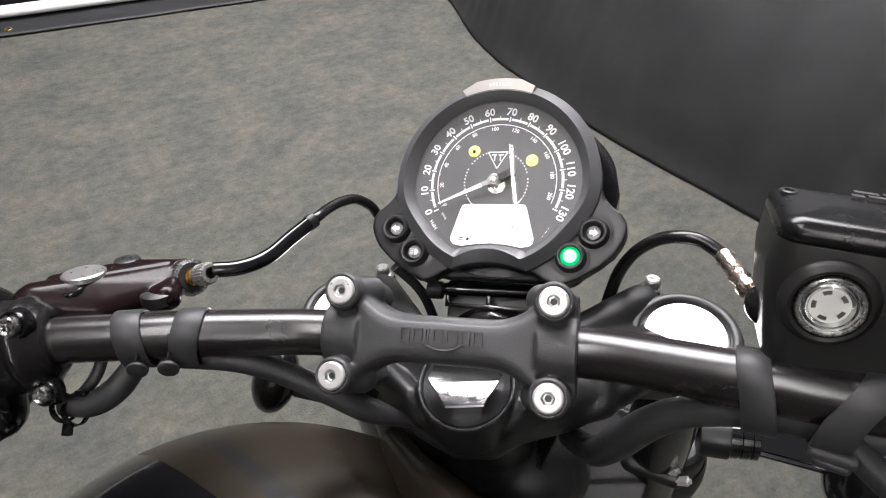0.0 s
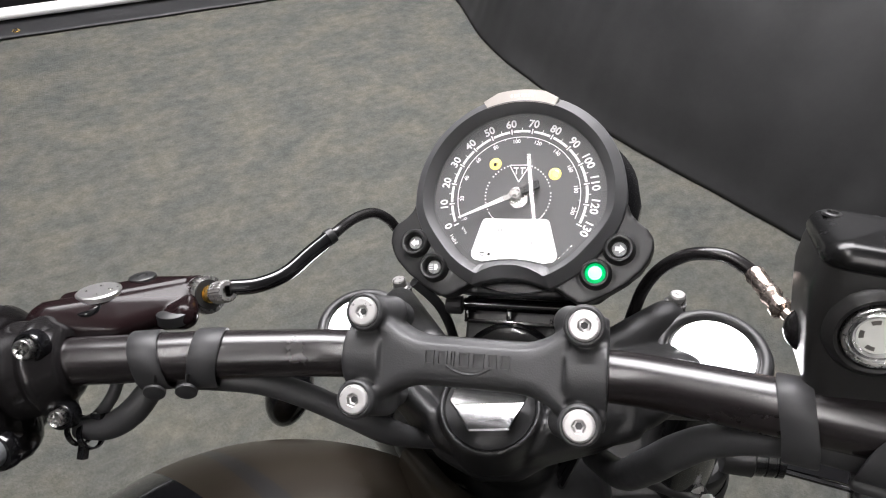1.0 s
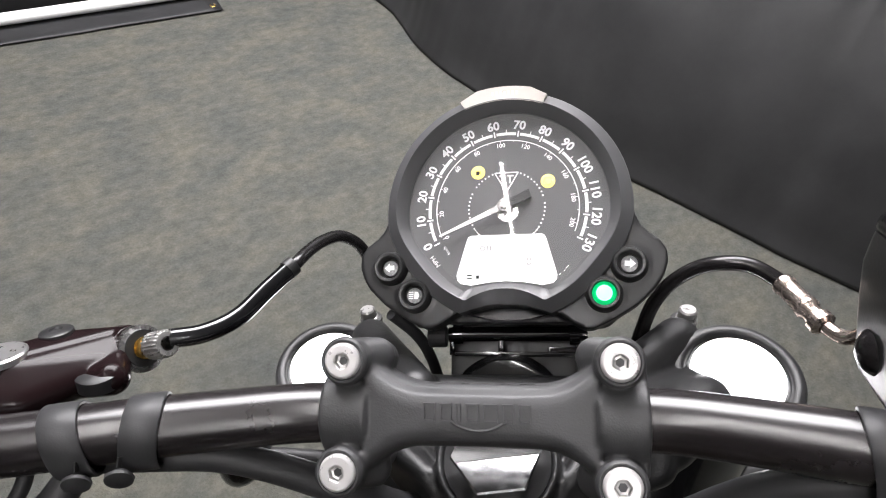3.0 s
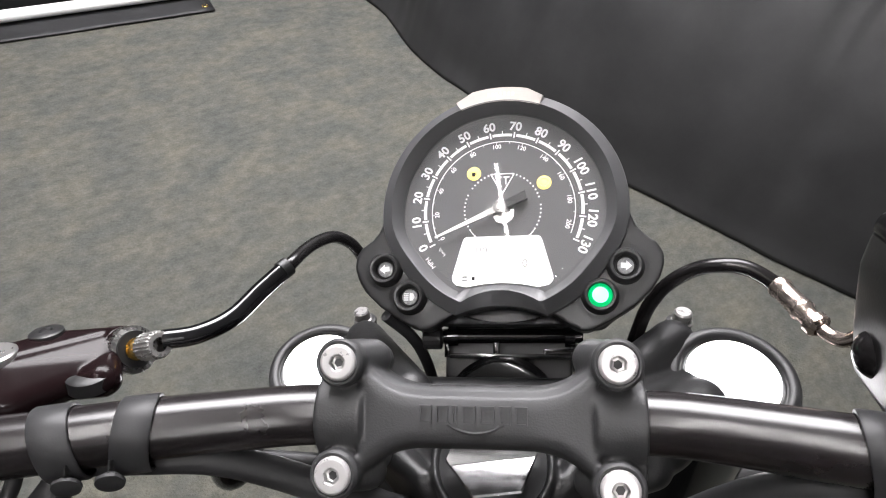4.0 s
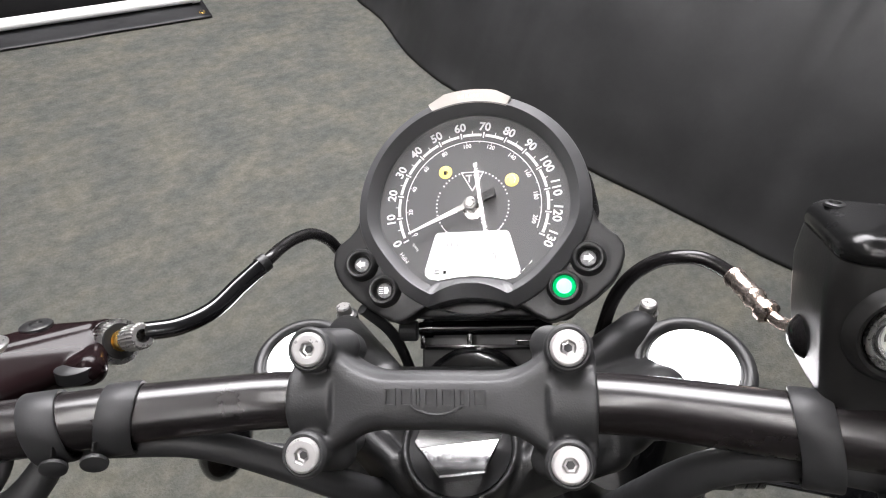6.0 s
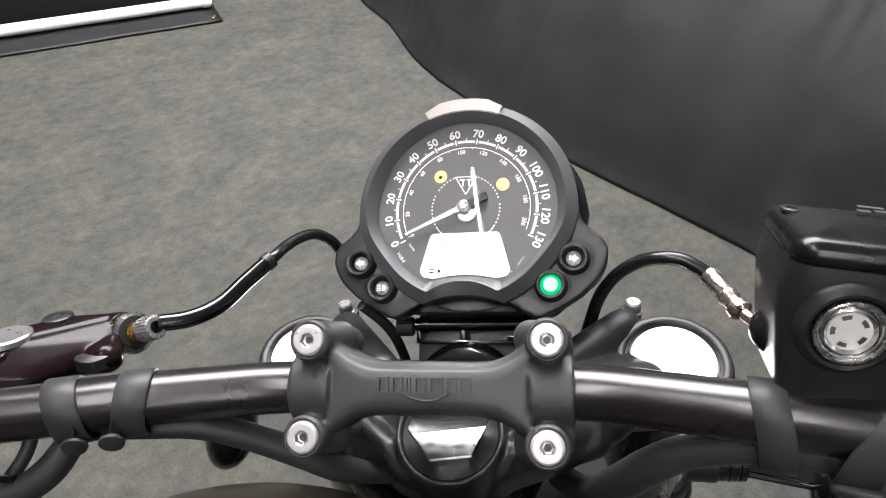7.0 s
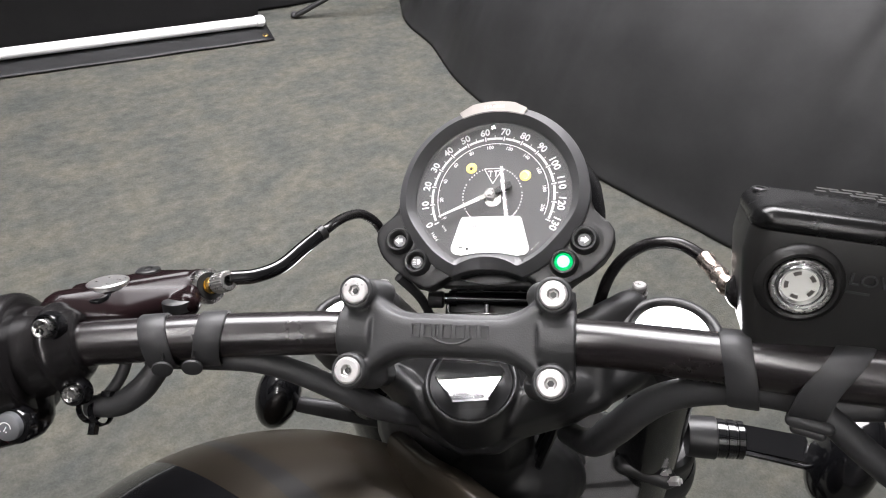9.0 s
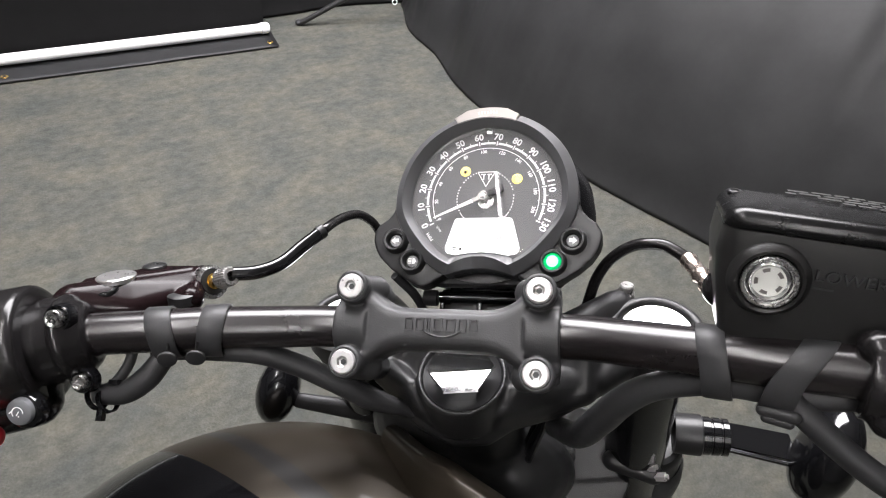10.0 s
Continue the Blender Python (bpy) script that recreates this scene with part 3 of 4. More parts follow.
    m = GAUGE @ Matrix.Translation((-0.8, 0.6, -4.6)) @ pose(0, 0, 0, 0, 0, d - 90).to_4x4()
    bm = B()
    prism(bm, [(-1.5, 8), (1.5, 8), (0.5, 42), (-0.5, 42)], -0.4, 0.5, m)
    part("needle", bm, PRINT, g, "white needle")
    bm = B()
    prism(bm, [(-1.9, 2), (1.9, 2), (1.6, 9), (-1.6, 9)], -0.6, 0.7, m)
    part("needle_root", bm, ALLOY, g)
    bm = B()
    prism(bm, [(-2.5, -16), (2.5, -17), (2.0, 2), (-2.0, 2)], -2.6, 0.9, m)
    part("needle_tail", bm, PLASTIC, g, "black needle counterweight")
    bm = B()
    lathe(bm, [(0, 1.4), (2.0, 1.4), (2.2, 0.9), (3.4, 1.1), (4.2, 0.6), (4.3, -3)], GAUGE @ Matrix.Translation((-0.8, 0.6, -4.6)), 32)
    part("needle_hub", bm, ALLOY, g, "grey hub")
    bm = B()
    lathe(bm, [(0, 0.2), (6.2, 0.2), (6.4, 0)], face(0.6, -2.2), 40)
    part("hub_disc", bm, STEEL, g, "silver disc")
    bm = B()
    lathe(bm, [(r, -1.4 - r * r / 640) for r in (0, 6, 12, 18, 24, 30, 36, 42, 48, 53, 58.6)], GAUGE, 96, lambda a, r: min(r, opening(a, 58.6)))
    glass = part("glass", bm, GLASS, g, "clear glass")
    glass.visible_shadow = False
    # bright badge on the crown of the bezel: bevelled ends, a raised inner edge
    bm = B()
    n = 16
    inner = [(63.6 * math.cos(a), 63.6 * math.sin(a)) for a in (radians(111.5 - 42 * i / n) for i in range(n + 1))]
    outer = [(72.4 * math.cos(a), 72.4 * math.sin(a)) for a in (radians(77.5 + 26 * i / n) for i in range(n + 1))]
    prism(bm, inner + [(70.0 * math.cos(radians(69.2)), 70.0 * math.sin(radians(69.2)))] + outer + [(69.6 * math.cos(radians(112.5)), 69.6 * math.sin(radians(112.5)))], -6.5, 1.2, GAUGE)
    rounded(bm, 0.5, 2)
    badge = part("badge", bm, BADGE, g, "bright metal badge with small raised marks", angle=20)
    bm = B()
    for i in range(7):
        a = radians(96 - 12 * i / 6)
        prism(bm, [(-0.6, -1.0), (0.6, -1.0), (0.6, 1.0), (-0.6, 1.0)], 1.1, 1.35, GAUGE @ pose(68.2 * math.cos(a), 68.2 * math.sin(a), 0, 0, 0, math.degrees(a) - 90))
    part("badge_marks", bm, SOCKET, g, smooth=False)
    return g


def arc(bm, r0, r1, a0, a1, z=-7.96):
    n = max(2, int(abs(a1 - a0) / 2))
    lo, hi = [], []
    for i in range(n + 1):
        a = radians(a0 + (a1 - a0) * i / n)
        lo.append((r0 * math.cos(a), r0 * math.sin(a)))
        hi.append((r1 * math.cos(a), r1 * math.sin(a)))
    for i in range(n):
        bm.faces.new([bm.verts.new(GAUGE @ V(*p, z)) for p in (lo[i], lo[i + 1], hi[i + 1], hi[i])])


def radial(bm, deg, r0, r1, w, z=-7.95):
    m = GAUGE @ pose(0, 0, z, 0, 0, deg)
    bm.faces.new([bm.verts.new(m @ V(x, y, 0)) for x, y in ((r0, -w / 2), (r1, -w / 2), (r1, w / 2), (r0, w / 2))])


LEDS = [(-68.4, -35.2, "arrow"), (-53.2, -51.6, "beam"), (67.8, -35.2, "arrow"), (54.0, -51.6, "green")]
EAR = [(71.5, -4), (74.4, -12), (79, -17), (84.5, -21), (88.0, -26.5), (88.6, -33), (86, -41), (81.5, -48), (72, -56.8), (62, -63.2), (55, -67.2), (48, -70.4), (44, -70.6), (38, -67.8), (31, -63.2)]


def gauge_bracket():
    bm = B()
    lathe(bm, [(0, -50), (48, -50), (62, -38), (69.5, -26), (71.6, -17), (70, -12), (0, -12)], Matrix.Identity(4), 72, notch)
    for s in (-1, 1):
        inner = [(63 * math.cos(radians(a)), 63 * math.sin(radians(a))) for a in range(-68, 1, 8)]
        prism(bm, [(s * x, y) for x, y in EAR + inner], -24, -7.5)
        capsule(bm, (s * 66, -12, -24), (s * 78, -32, -24), 9, 10)
        capsule(bm, (s * 78, -34, -24), (s * 52, -60, -24), 10, 9)
    for x, y, kind in LEDS:
        cyl(bm, (x, y, -22), (x, y, -7.0), 12.4, 11.2, seg=36)
    prism(bm, [(-40, -66), (40, -66), (34, -56), (-34, -56)], -34, -20)
    bmesh.ops.transform(bm, matrix=GAUGE, verts=bm.verts)
    br = cast("gauge_bracket", bm, PLASTIC, bike, "black plastic instrument bracket with warning lamps", voxel=1.0, smooth=6)
    for x, y, kind in LEDS:
        m = GAUGE @ Matrix.Translation((x, y, -1.4))
        bm = B()
        lathe(bm, [(6.0, -7.5), (6.5, -0.6), (7.0, 0.8), (8.2, 1.0), (9.0, 0.2), (9.7, -3.0), (10.6, -7.5)], m, 40)
        ring = part("lamp_collar", bm, PLASTIC, br)
        bm = B()
        if kind == "green":
            lathe(bm, [(4.2, 0.0), (5.6, -0.8), (6.5, -1.6)], m, 32)
            part("lamp_rim", bm, LAMP_GREEN_RIM, ring, "green lamp rim")
            bm = B()
            lathe(bm, [(0, 0.6), (2.5, 0.4), (4.3, 0.0)], m, 32)
            part("lamp_lens", bm, LAMP_GREEN, ring, "glowing green neutral lamp")
        else:
            lathe(bm, [(0, -2.6), (3.4, -2.9), (4.5, -3.6), (4.7, -7)], m, 32)
            part("lamp_lens", bm, LENS_GREY, ring, "clear grey lamp lens")
            # near-black disc: the shade at the bottom of the lamp well
            bm = B()
            lathe(bm, [(0, -5.2), (6.4, -5.2)], m, 32)
            part("lamp_well_shade", bm, DARK, ring)
            bm = B()
            if kind == "arrow":
                k = -1 if x < 0 else 1
                q = pose(0, 0, 0, 0, 0, 4 if x < 0 else -4)
                prism(bm, [(k * 3.4, 0), (k * 0.2, 2.8), (k * 0.2, 1.4), (k * -2.6, 1.4), (k * -2.6, -1.4), (k * 0.2, -1.4), (k * 0.2, -2.8)], -2.8, -2.35, m @ q)
            else:
                prism(bm, [(0.3, -2.2), (2.2, -2.0), (3.2, 0), (2.2, 2.0), (0.3, 2.2)], -2.8, -2.35, m)
                for yy in (-1.8, -0.6, 0.6, 1.8):
                    prism(bm, [(-3.2, yy - 0.3), (-0.4, yy - 0.3), (-0.4, yy + 0.3), (-3.2, yy + 0.3)], -2.8, -2.35, m)
            part("lamp_symbol", bm, PRINT, ring, smooth=False)


def yoke():
    """Upper fork yoke with the steering stem nut, and the fork tubes with their polished caps."""
    bm = B()
    f = FORK_UP
    rim = [(-56, -26), (-42, -35), (-24, -54), (-3, -63), (16, -61), (33, -49), (58, -38), (82, -30), (82, -6), (60, -4), (-50, -4), (-58, -10)]
    prism(bm, rim, -102, -82)
    for a, b in zip(rim, rim[1:] + rim[:1]):
        capsule(bm, (*a, -92), (*b, -92), 11.5)
    for c in (FORK_R, FORK_L):
        cyl(bm, c - f * 30, c - f * 3, 33.5, seg=40)
    capsule(bm, (60, -8, -92), (112, 4, -142), 15, 18)
    capsule(bm, (-50, -8, -92), (-96, 4, -172), 14, 17)
    capsule(bm, (55, 2, -104), (108, 34, -152), 12, 14)
    capsule(bm, (60, -24, -98), (108, -2, -132), 14, 18)
    capsule(bm, (72, -12, -98), (132, -10, -142), 17, 20)
    capsule(bm, (-45, 6, -104), (-92, 34, -184), 12, 14)
    capsule(bm, (-50, 0, -118), (60, 0, -122), 13)
    # raised bowl round the stem nut
    sc, sd = V(3.0, -20.8, -59.0), V(0.01, 0.51, 0.86).normalized()
    lathe(bm, [(0, -42), (31, -42), (31, -14), (30.6, -8.5), (29.2, -6.2), (27.6, -7), (26.2, -12), (25.8, -22), (0, -22)], to_axis(sc, sd), 48)
    # shoulders and sloping front round the bowl
    hull(bm, [(-32, -34, -66, 5), (-60, -20, -86, 9), (-88, 0, -142, 14), (-40, -46, -94, 9), (-14, -58, -86, 6), (-24, -48, -70, 4)])
    hull(bm, [(38, -34, -67, 5), (92, -22, -98, 12), (114, -2, -124, 17), (62, -42, -100, 10), (22, -58, -88, 7), (30, -48, -70, 4), (48, -22, -76, 6)])
    hull(bm, [(3, -56, -67, 4), (-26, -46, -74, 5), (32, -46, -74, 5), (-36, -46, -92, 9), (-10, -58, -93, 8), (10, -58, -93, 8), (44, -44, -92, 9)])
    body = cast("yoke", bm, SHADED_GRAIN, bike, "cast upper fork yoke with a fine grain, shade in its black", voxel=1.4, smooth=12)
    bm = B()
    lathe(bm, [(0, -13.5), (20, -13.5), (26.5, -9.5), (26.5, -15)], to_axis(sc, sd), 48)
    part("bowl_floor", bm, SHADED_GRAIN, body)
    # stem nut
    m = to_axis(sc, V(0.0, 0.6, 0.8).normalized())
    bm = B()
    hexa = lambda a, r: r / math.cos((a % (math.pi / 3)) - math.pi / 6) if r < 21 else r
    lathe(bm, [(0, 0), (18.8, 0), (19.6, -0.9), (15.5, -5), (15.0, -26)], m @ pose(0, 0, 0, 0, 0, 8.4), 48, hexa)
    part("stem_nut", bm, CHROME, body, "chromed stem nut", angle=20)
    # extra plate, tilted to make the band that is reflected across the nut
    bm = B()
    prism(bm, [(-20.4, 0), (-22, -3), (-11.4, -21.4), (11.4, -21.4), (22, -3), (20.4, 0)], -5, 0, m @ pose(0, 0, 0, 0, 0, 8.4) @ Matrix.Translation((0, 3, 0.4)) @ pose(0, 0, 0, -26))
    rounded(bm, 0.8)
    part("nut_reflection_plate", bm, CHROME, body, "added chromed plate for the band reflected in the nut", angle=20)
    for c, s in ((FORK_R, 1), (FORK_L, -1)):
        m = to_axis(c, f)
        bm = B()
        lathe(bm, [(36.2, -16), (36.3, -3.5), (35.0, -0.6), (32.5, 0.6), (30, 0.4), (28.2, -1), (27.2, -5)], m, 64)
        part("fork_ring", bm, SHADED_GRAIN, body)
        bm = B()
        lathe(bm, [(0, -1.0), (25.6, -1.0), (26.8, -1.8), (27, -5)], m, 48)
        part("fork_cap", bm, MIRROR, body, "polished fork cap", angle=15)
        bm = B()
        q = V(-s * 19, 31, -37)
        p = c + q
        cyl(bm, p - f * 14 + V(0, -5, 0), p + V(-s * 2, 2, 2), 8.5, 7.5)
        rounded(bm, 1.5)
        part("pinch_boss", bm, SHADED_GRAIN, body)
        bm = B()
        lathe(bm, [(0, 7), (4.5, 7), (5.6, 5.8), (5.6, 0), (6.8, -0.6), (6.8, -2)], to_axis(p + V(0, 2, 3), (0.05 * s, 0.75, 0.66)), 24)
        part("pinch_bolt", bm, ALLOY, body, "bright pinch bolt")
        bm = B()
        cyl(bm, c - f * 450, c - f * 20, 26, seg=40)
        part("fork_tube", bm, GLOSS, bike, "gloss black fork tube")



def band(bm, c, d, r, width, thick=1.7, drop=0.0, skew=0.0):
    """A rubber strap round a bar: c centre, d the bar's way, drop: how far it bags out below to hold a cable."""
    m = to_axis(c, d)
    down = (m.inverted().to_3x3() @ V(0, -1, -0.15)).normalized()
    rows = [(-width / 2, r), (-width / 2, r + thick * 0.7), (-width / 2 + 0.8, r + thick), (width / 2 - 0.8, r + thick), (width / 2, r + thick * 0.7), (width / 2, r)]
    seg = 48
    rings = []
    for z, q in rows:
        ring = []
        for i in range(seg):
            a = 2 * math.pi * i / seg
            u = V(math.cos(a), math.sin(a), 0)
            t = max(0.0, u.dot(down))
            ring.append(bm.verts.new(m @ (u * (q + drop * t**3) + V(0, 0, z + skew * u.dot(down)))))
        rings.append(ring)
    for k in range(len(rings)):
        a, b = rings[k], rings[(k + 1) % len(rings)]
        for i in range(seg):
            bm.faces.new((a[i], a[(i + 1) % seg], b[(i + 1) % seg], b[i]))


def straps():
    for c, d, skew, button in (((-174, -9.3, 3.6), (1, 0.14, -0.28), 2.5, (-166, -27.3, 10)), ((-145.5, -6, -4.8), (1, 0.12, -0.31), -2.5, (-149, -25.4, 7))):
        bm = B()
        band(bm, c, d, 13.4, 15.2, thick=1.5, drop=3.2, skew=skew)
        st = part("cable_strap", bm, RUBBER, bike, "black rubber cable strap")
        bm = B()
        q = V(*button)
        lathe(bm, [(0, 1.2), (4.6, 1.2), (5.7, 0.6), (5.9, -0.8), (4.4, -1.2), (3.6, -3.0)], to_axis(q, (0.3, -0.7, 0.6)), 32)
        part("strap_button", bm, RUBBER, st)
        # solid near-black block standing for the shade in the strap's slot
        bm = B()
        box(bm, q + V(1.5, 7.5, 3.0), (0.8, 4, 2.4))
        part("strap_slot_shade", bm, DARK, st, smooth=False)
    for c, d, skew, width in (((149, -6.5, 0), (1, -0.1, 0.27), 3.0, 14.5), ((187, -11.5, 9.5), (1, -0.12, 0.24), -9.0, 16.0)):
        bm = B()
        band(bm, c, d, 13.5, width, thick=1.6, drop=9, skew=skew)
        st = part("cable_strap", bm, RUBBER, bike, "black rubber cable strap")
        if width > 15:
            bm = B()
            capsule(bm, (170, -34, 6), (184, -37, 10), 3.2)
            capsule(bm, (172, -38, 4), (182, -40.5, 7), 2.6)
            part("strap_end", bm, RUBBER, st)


def cables():
    def cable(pts, r, mat, label, name="cable", seg=18):
        bm = B()
        sweep(bm, pts, r, seg=seg)
        return part(name, bm, mat, bike, label)

    # clutch cable with its adjuster
    cable([(-153, 32.6, -31), (-139, 35.6, -38), (-126.7, 44, -48), (-116.5, 58.5, -58), (-106.2, 71, -65)], 4.9, GLOSS, "glossy black cable sleeve", "cable_sleeve")
    cable([(-108, 69, -63.5), (-103.6, 73.8, -66), (-101.3, 81.1, -76), (-97.2, 88.2, -87), (-91.2, 93.1, -99), (-86.1, 92.2, -113), (-83, 88, -124), (-80, 79, -138), (-70, 60, -150)], 3.6, CASTGLOSS, "black clutch cable")
    bm = B()
    lathe(bm, [(4.0, -0.4), (5.4, -0.4), (5.4, 4.5), (4.0, 4.6)], to_axis((-108, 69.2, -63.8), (0.5, 0.65, -0.5)), 20)
    part("sleeve_end", bm, PLASTIC, bike)
    # brake hose with its crimped ferrule
    cable([(70, 4, -172), (82, 24, -160), (86.7, 38.6, -150), (91.9, 53.8, -140), (100.9, 66.4, -128), (113.1, 74, -116), (125.2, 75.8, -108), (138.9, 73.6, -104), (152.4, 64.6, -102), (157, 59.6, -101)], 4.3, CASTGLOSS, "black brake hose", "brake_hose")
    bm = B()
    lathe(bm, [(4.2, 0), (6.0, 0.3), (6.3, 3), (5.6, 4.5), (5.8, 17), (6.3, 18), (6.3, 21), (5.0, 23), (5.0, 27), (6.6, 28), (6.6, 32), (4.0, 34)], to_axis((152.6, 64.2, -101), (0.33, -0.70, 0.62)), 28)
    part("hose_ferrule", bm, NICKEL, bike, "bright crimped hose ferrule")
    cable([(163, 43, -82), (165.5, 38.5, -78), (168.5, 35.4, -73), (171.5, 35.4, -67), (174, 38, -60)], 3.6, NICKEL, "bright bent brake pipe", "brake_pipe")
    # wiring along the bars
    cable([(-188, -22, -8, 6), (-150, -20, -14, 6.5), (-122, -20, -22, 7), (-100, -25.5, -32, 7.2), (-76, -35, -44, 7.6), (-58, -43.5, -56, 8), (-46, -48, -66, 6.5), (-34, -52, -84, 5)], 7, RUBBER, "black rubber wiring sleeve", "wiring_sleeve")
    cable([(-172, -20, -2, 6.0), (-177, -29, 0, 7.0), (-184, -40, 2, 7.6), (-197, -49, 3, 7.2), (-214, -51, 6, 6.0)], 8, RUBBER, "black rubber wiring sleeve", "wiring_sleeve")
    cable([(-197, -18, 0), (-200, -32, -1), (-207, -44, 0), (-214, -50, 4)], 3.4, RUBBER, "thin black wire", "wire")
    bm = B()
    for q in ((-213, -52.5, 6), (-206, -54, 5)):
        lathe(bm, [(7.2, -1.6), (8.3, -1.6), (8.3, 1.6), (7.2, 1.6)], to_axis(q, (0.9, 0.35, 0.1)), 20)
    box(bm, (-206, -63, 9), (4, 7, 4))
    box(bm, (-200, -43, 9), (6, 3, 4))
    part("cable_tie", bm, GLOSS, bike, "black cable tie")
    cable([(226, -24, 8, 7), (192, -26, 3, 7.5), (160, -22, -8, 7.5), (137, -22.5, -17, 7.8), (118, -27, -27, 8.2), (104, -36, -40, 9), (93, -48, -62, 9.5), (80, -60, -92, 9), (64, -58, -130, 8)], 8, RUBBER, "black rubber wiring sleeve", "wiring_sleeve")
    cable([(182, -28, 6), (200, -45, 4), (218, -60, 2), (240, -74, 0), (262, -84, 0)], 6.8, RUBBER, "black rubber wiring sleeve", "wiring_sleeve")
    # thin runs down by the headstock
    for k, pts in enumerate(([(60, -40, -120), (54, -60, -150), (44, -84, -165), (32, -112, -190)], [(66, -44, -130), (50, -66, -160), (38, -92, -178), (24, -118, -200)],
                             [(-30, -56, -120), (-36, -70, -150), (-46, -86, -165), (-52, -104, -190)], [(52, -36, -120), (46, -62, -165), (30, -96, -190), (14, -124, -210)])):
        cable(pts, (3.0, 4.2, 3.2, 2.2)[k], (GLOSS, GLOSS, RUBBER, GLOSS)[k], "thin glossy black cable", "cable")
    cable([(-62, 48, -112), (-50, 36, -132), (-44, 22, -150), (-40, 0, -175)], 3.6, RUBBER, "thin black wire", "wire")


def left_controls():
    """Switch housing, clutch perch and adjuster."""
    ax = V(-0.932, -0.288, 0.22).normalized()
    bm = B()
    lathe(bm, [(15, 0.8), (33.0, 0.2), (35.4, 0.8), (36.8, 2.4), (37.4, 5), (38.0, 20), (38.6, 60), (38.6, 112), (20, 116)], to_axis(V(-243, -21.5, 20), ax), 96)
    sw = part("switch_housing", bm, CASTGLOSS, bike, "gloss black switch housing on the handlebar", angle=50)
    bm = B()
    hull(bm, [(-247, -57, 17, 16), (-330, -78, 32, 22), (-258, -36, 20, 22), (-330, -56, 36, 26)])
    part("switch_block", bm, CASTGLOSS, sw, angle=60)
    bm = B()
    cyl(bm, V(-234.5, -60, 31), V(-234.5, -62, 37.5), 11.5, 10.5)
    rounded(bm, 1.5)
    part("button_collar", bm, GLOSS, sw)
    bm = B()
    nb = V(0.1, -0.3, 0.95)
    lathe(bm, [(0, 5.2), (6, 5.0), (7.6, 4.0), (8.0, 2.0), (8.0, -3)], to_axis((-234.5, -61, 37.5), nb), 32)
    bt = part("cruise_button", bm, GREY_RUBBER, sw, "grey rubber cruise button")
    bm = B()
    q = to_axis((-234.5, -61, 37.5), nb) @ pose(0, 0, 5.15)
    for i in range(14):
        a0, a1 = radians(200 - 16 * i), radians(200 - 16 * (i + 1))
        bm.faces.new([bm.verts.new(q @ V(r * math.cos(a), r * math.sin(a), 0)) for r, a in ((3.0, a0), (3.0, a1), (3.7, a1), (3.7, a0))])
    for x, y, w, h, r in ((0, -0.4, 3.2, 0.7, 40), (-3.9, 1.6, 2.6, 0.7, 20), (0, -2.2, 0.8, 0.8, 0)):
        prism(bm, [(-w / 2, -h / 2), (w / 2, -h / 2), (w / 2, h / 2), (-w / 2, h / 2)], 0, 0.05, q @ pose(x, y, 0, 0, 0, r))
    part("dial_symbol", bm, PRINT, sw, smooth=False)
    bm = B()
    capsule(bm, V(-255.5, -78, 35), V(-270, -82, 37), 7)
    part("red_switch", bm, RED, sw, "red rocker switch")
    # clamp of the perch: a flanged ring round the bar with two screw lugs
    bm = B()
    hull(bm, [(-240, -4, 27, 9.5), (-228, -3, 24, 9), (-234, -14, 26, 10), (-226, -6, 30, 7.8)])
    hull(bm, [(-226, -34, 12, 10), (-218, -42, 12.5, 7.5), (-216, -42.5, 15, 6.6)])
    cl = cast("perch_clamp", bm, CASTGLOSS, bike, "gloss black clamp of the clutch lever", voxel=1.0, smooth=8)
    bm = B()
    lathe(bm, [(13.4, -3.4), (17.5, -3.0), (20.2, -0.8), (23.2, 3.4), (26.0, 5.6), (27.2, 7.2), (27.5, 9.2), (27.1, 11.0), (26.0, 12.4), (25.6, 14), (25.8, 30), (13.4, 30)], to_axis(V(-218, -15, 15), ax), 72)
    part("clamp_flange", bm, CASTGLOSS, cl)
    n1 = V(0.16, -0.2, 0.96).normalized()
    star = lambda a, rr: rr * (1 + 0.16 * math.cos(6 * a)) if rr < 3.4 else rr
    for q, r in (((-220.8, -8.1, 41.6), 5.5), ((-211.8, -43.6, 23.6), 4.7)):
        bm = B()
        lathe(bm, [(r + 0.3, -2), (r + 1.0, 0.4), (r + 2.2, 0.6), (r + 3.0, -1.0), (r + 3.6, -6)], to_axis(V(*q) - n1 * 1.6, n1), 40)
        part("screw_well", bm, GLOSS, cl)
        bm = B()
        lathe(bm, [(0, 0.4), (2.6, 0.4), (3.0, 2.2), (3.6, 2.7), (r - 0.9, 2.9), (r - 0.2, 2.2), (r, 1.0), (r, -8)], to_axis(q, n1), 48, star)
        part("clamp_screw", bm, STEEL, cl, "bright star-socket screw", angle=30)
    # perch body
    bm = B()
    hull(bm, [(-240, 4, 6, 14), (-214, 14, -10, 11), (-186, 28, -36, 8.4), (-181, 20, -30, 8.4), (-208, 4, -6, 10)])
    hull(bm, [(-240, 17, -4, 6), (-206, 31, -27, 5.4), (-187, 33.5, -36, 5.0), (-214, 22, -10, 5)])
    hull(bm, [(-190, 12, -22, 8), (-176, 14, -22, 8.6), (-180, 22, -30, 6)])
    cyl(bm, (-187, 29, -42), (-178, 29, -39), 10.5, seg=32)
    pb = cast("clutch_perch", bm, PERCH, bike, "gloss black cast clutch lever perch", voxel=1.0, smooth=6)
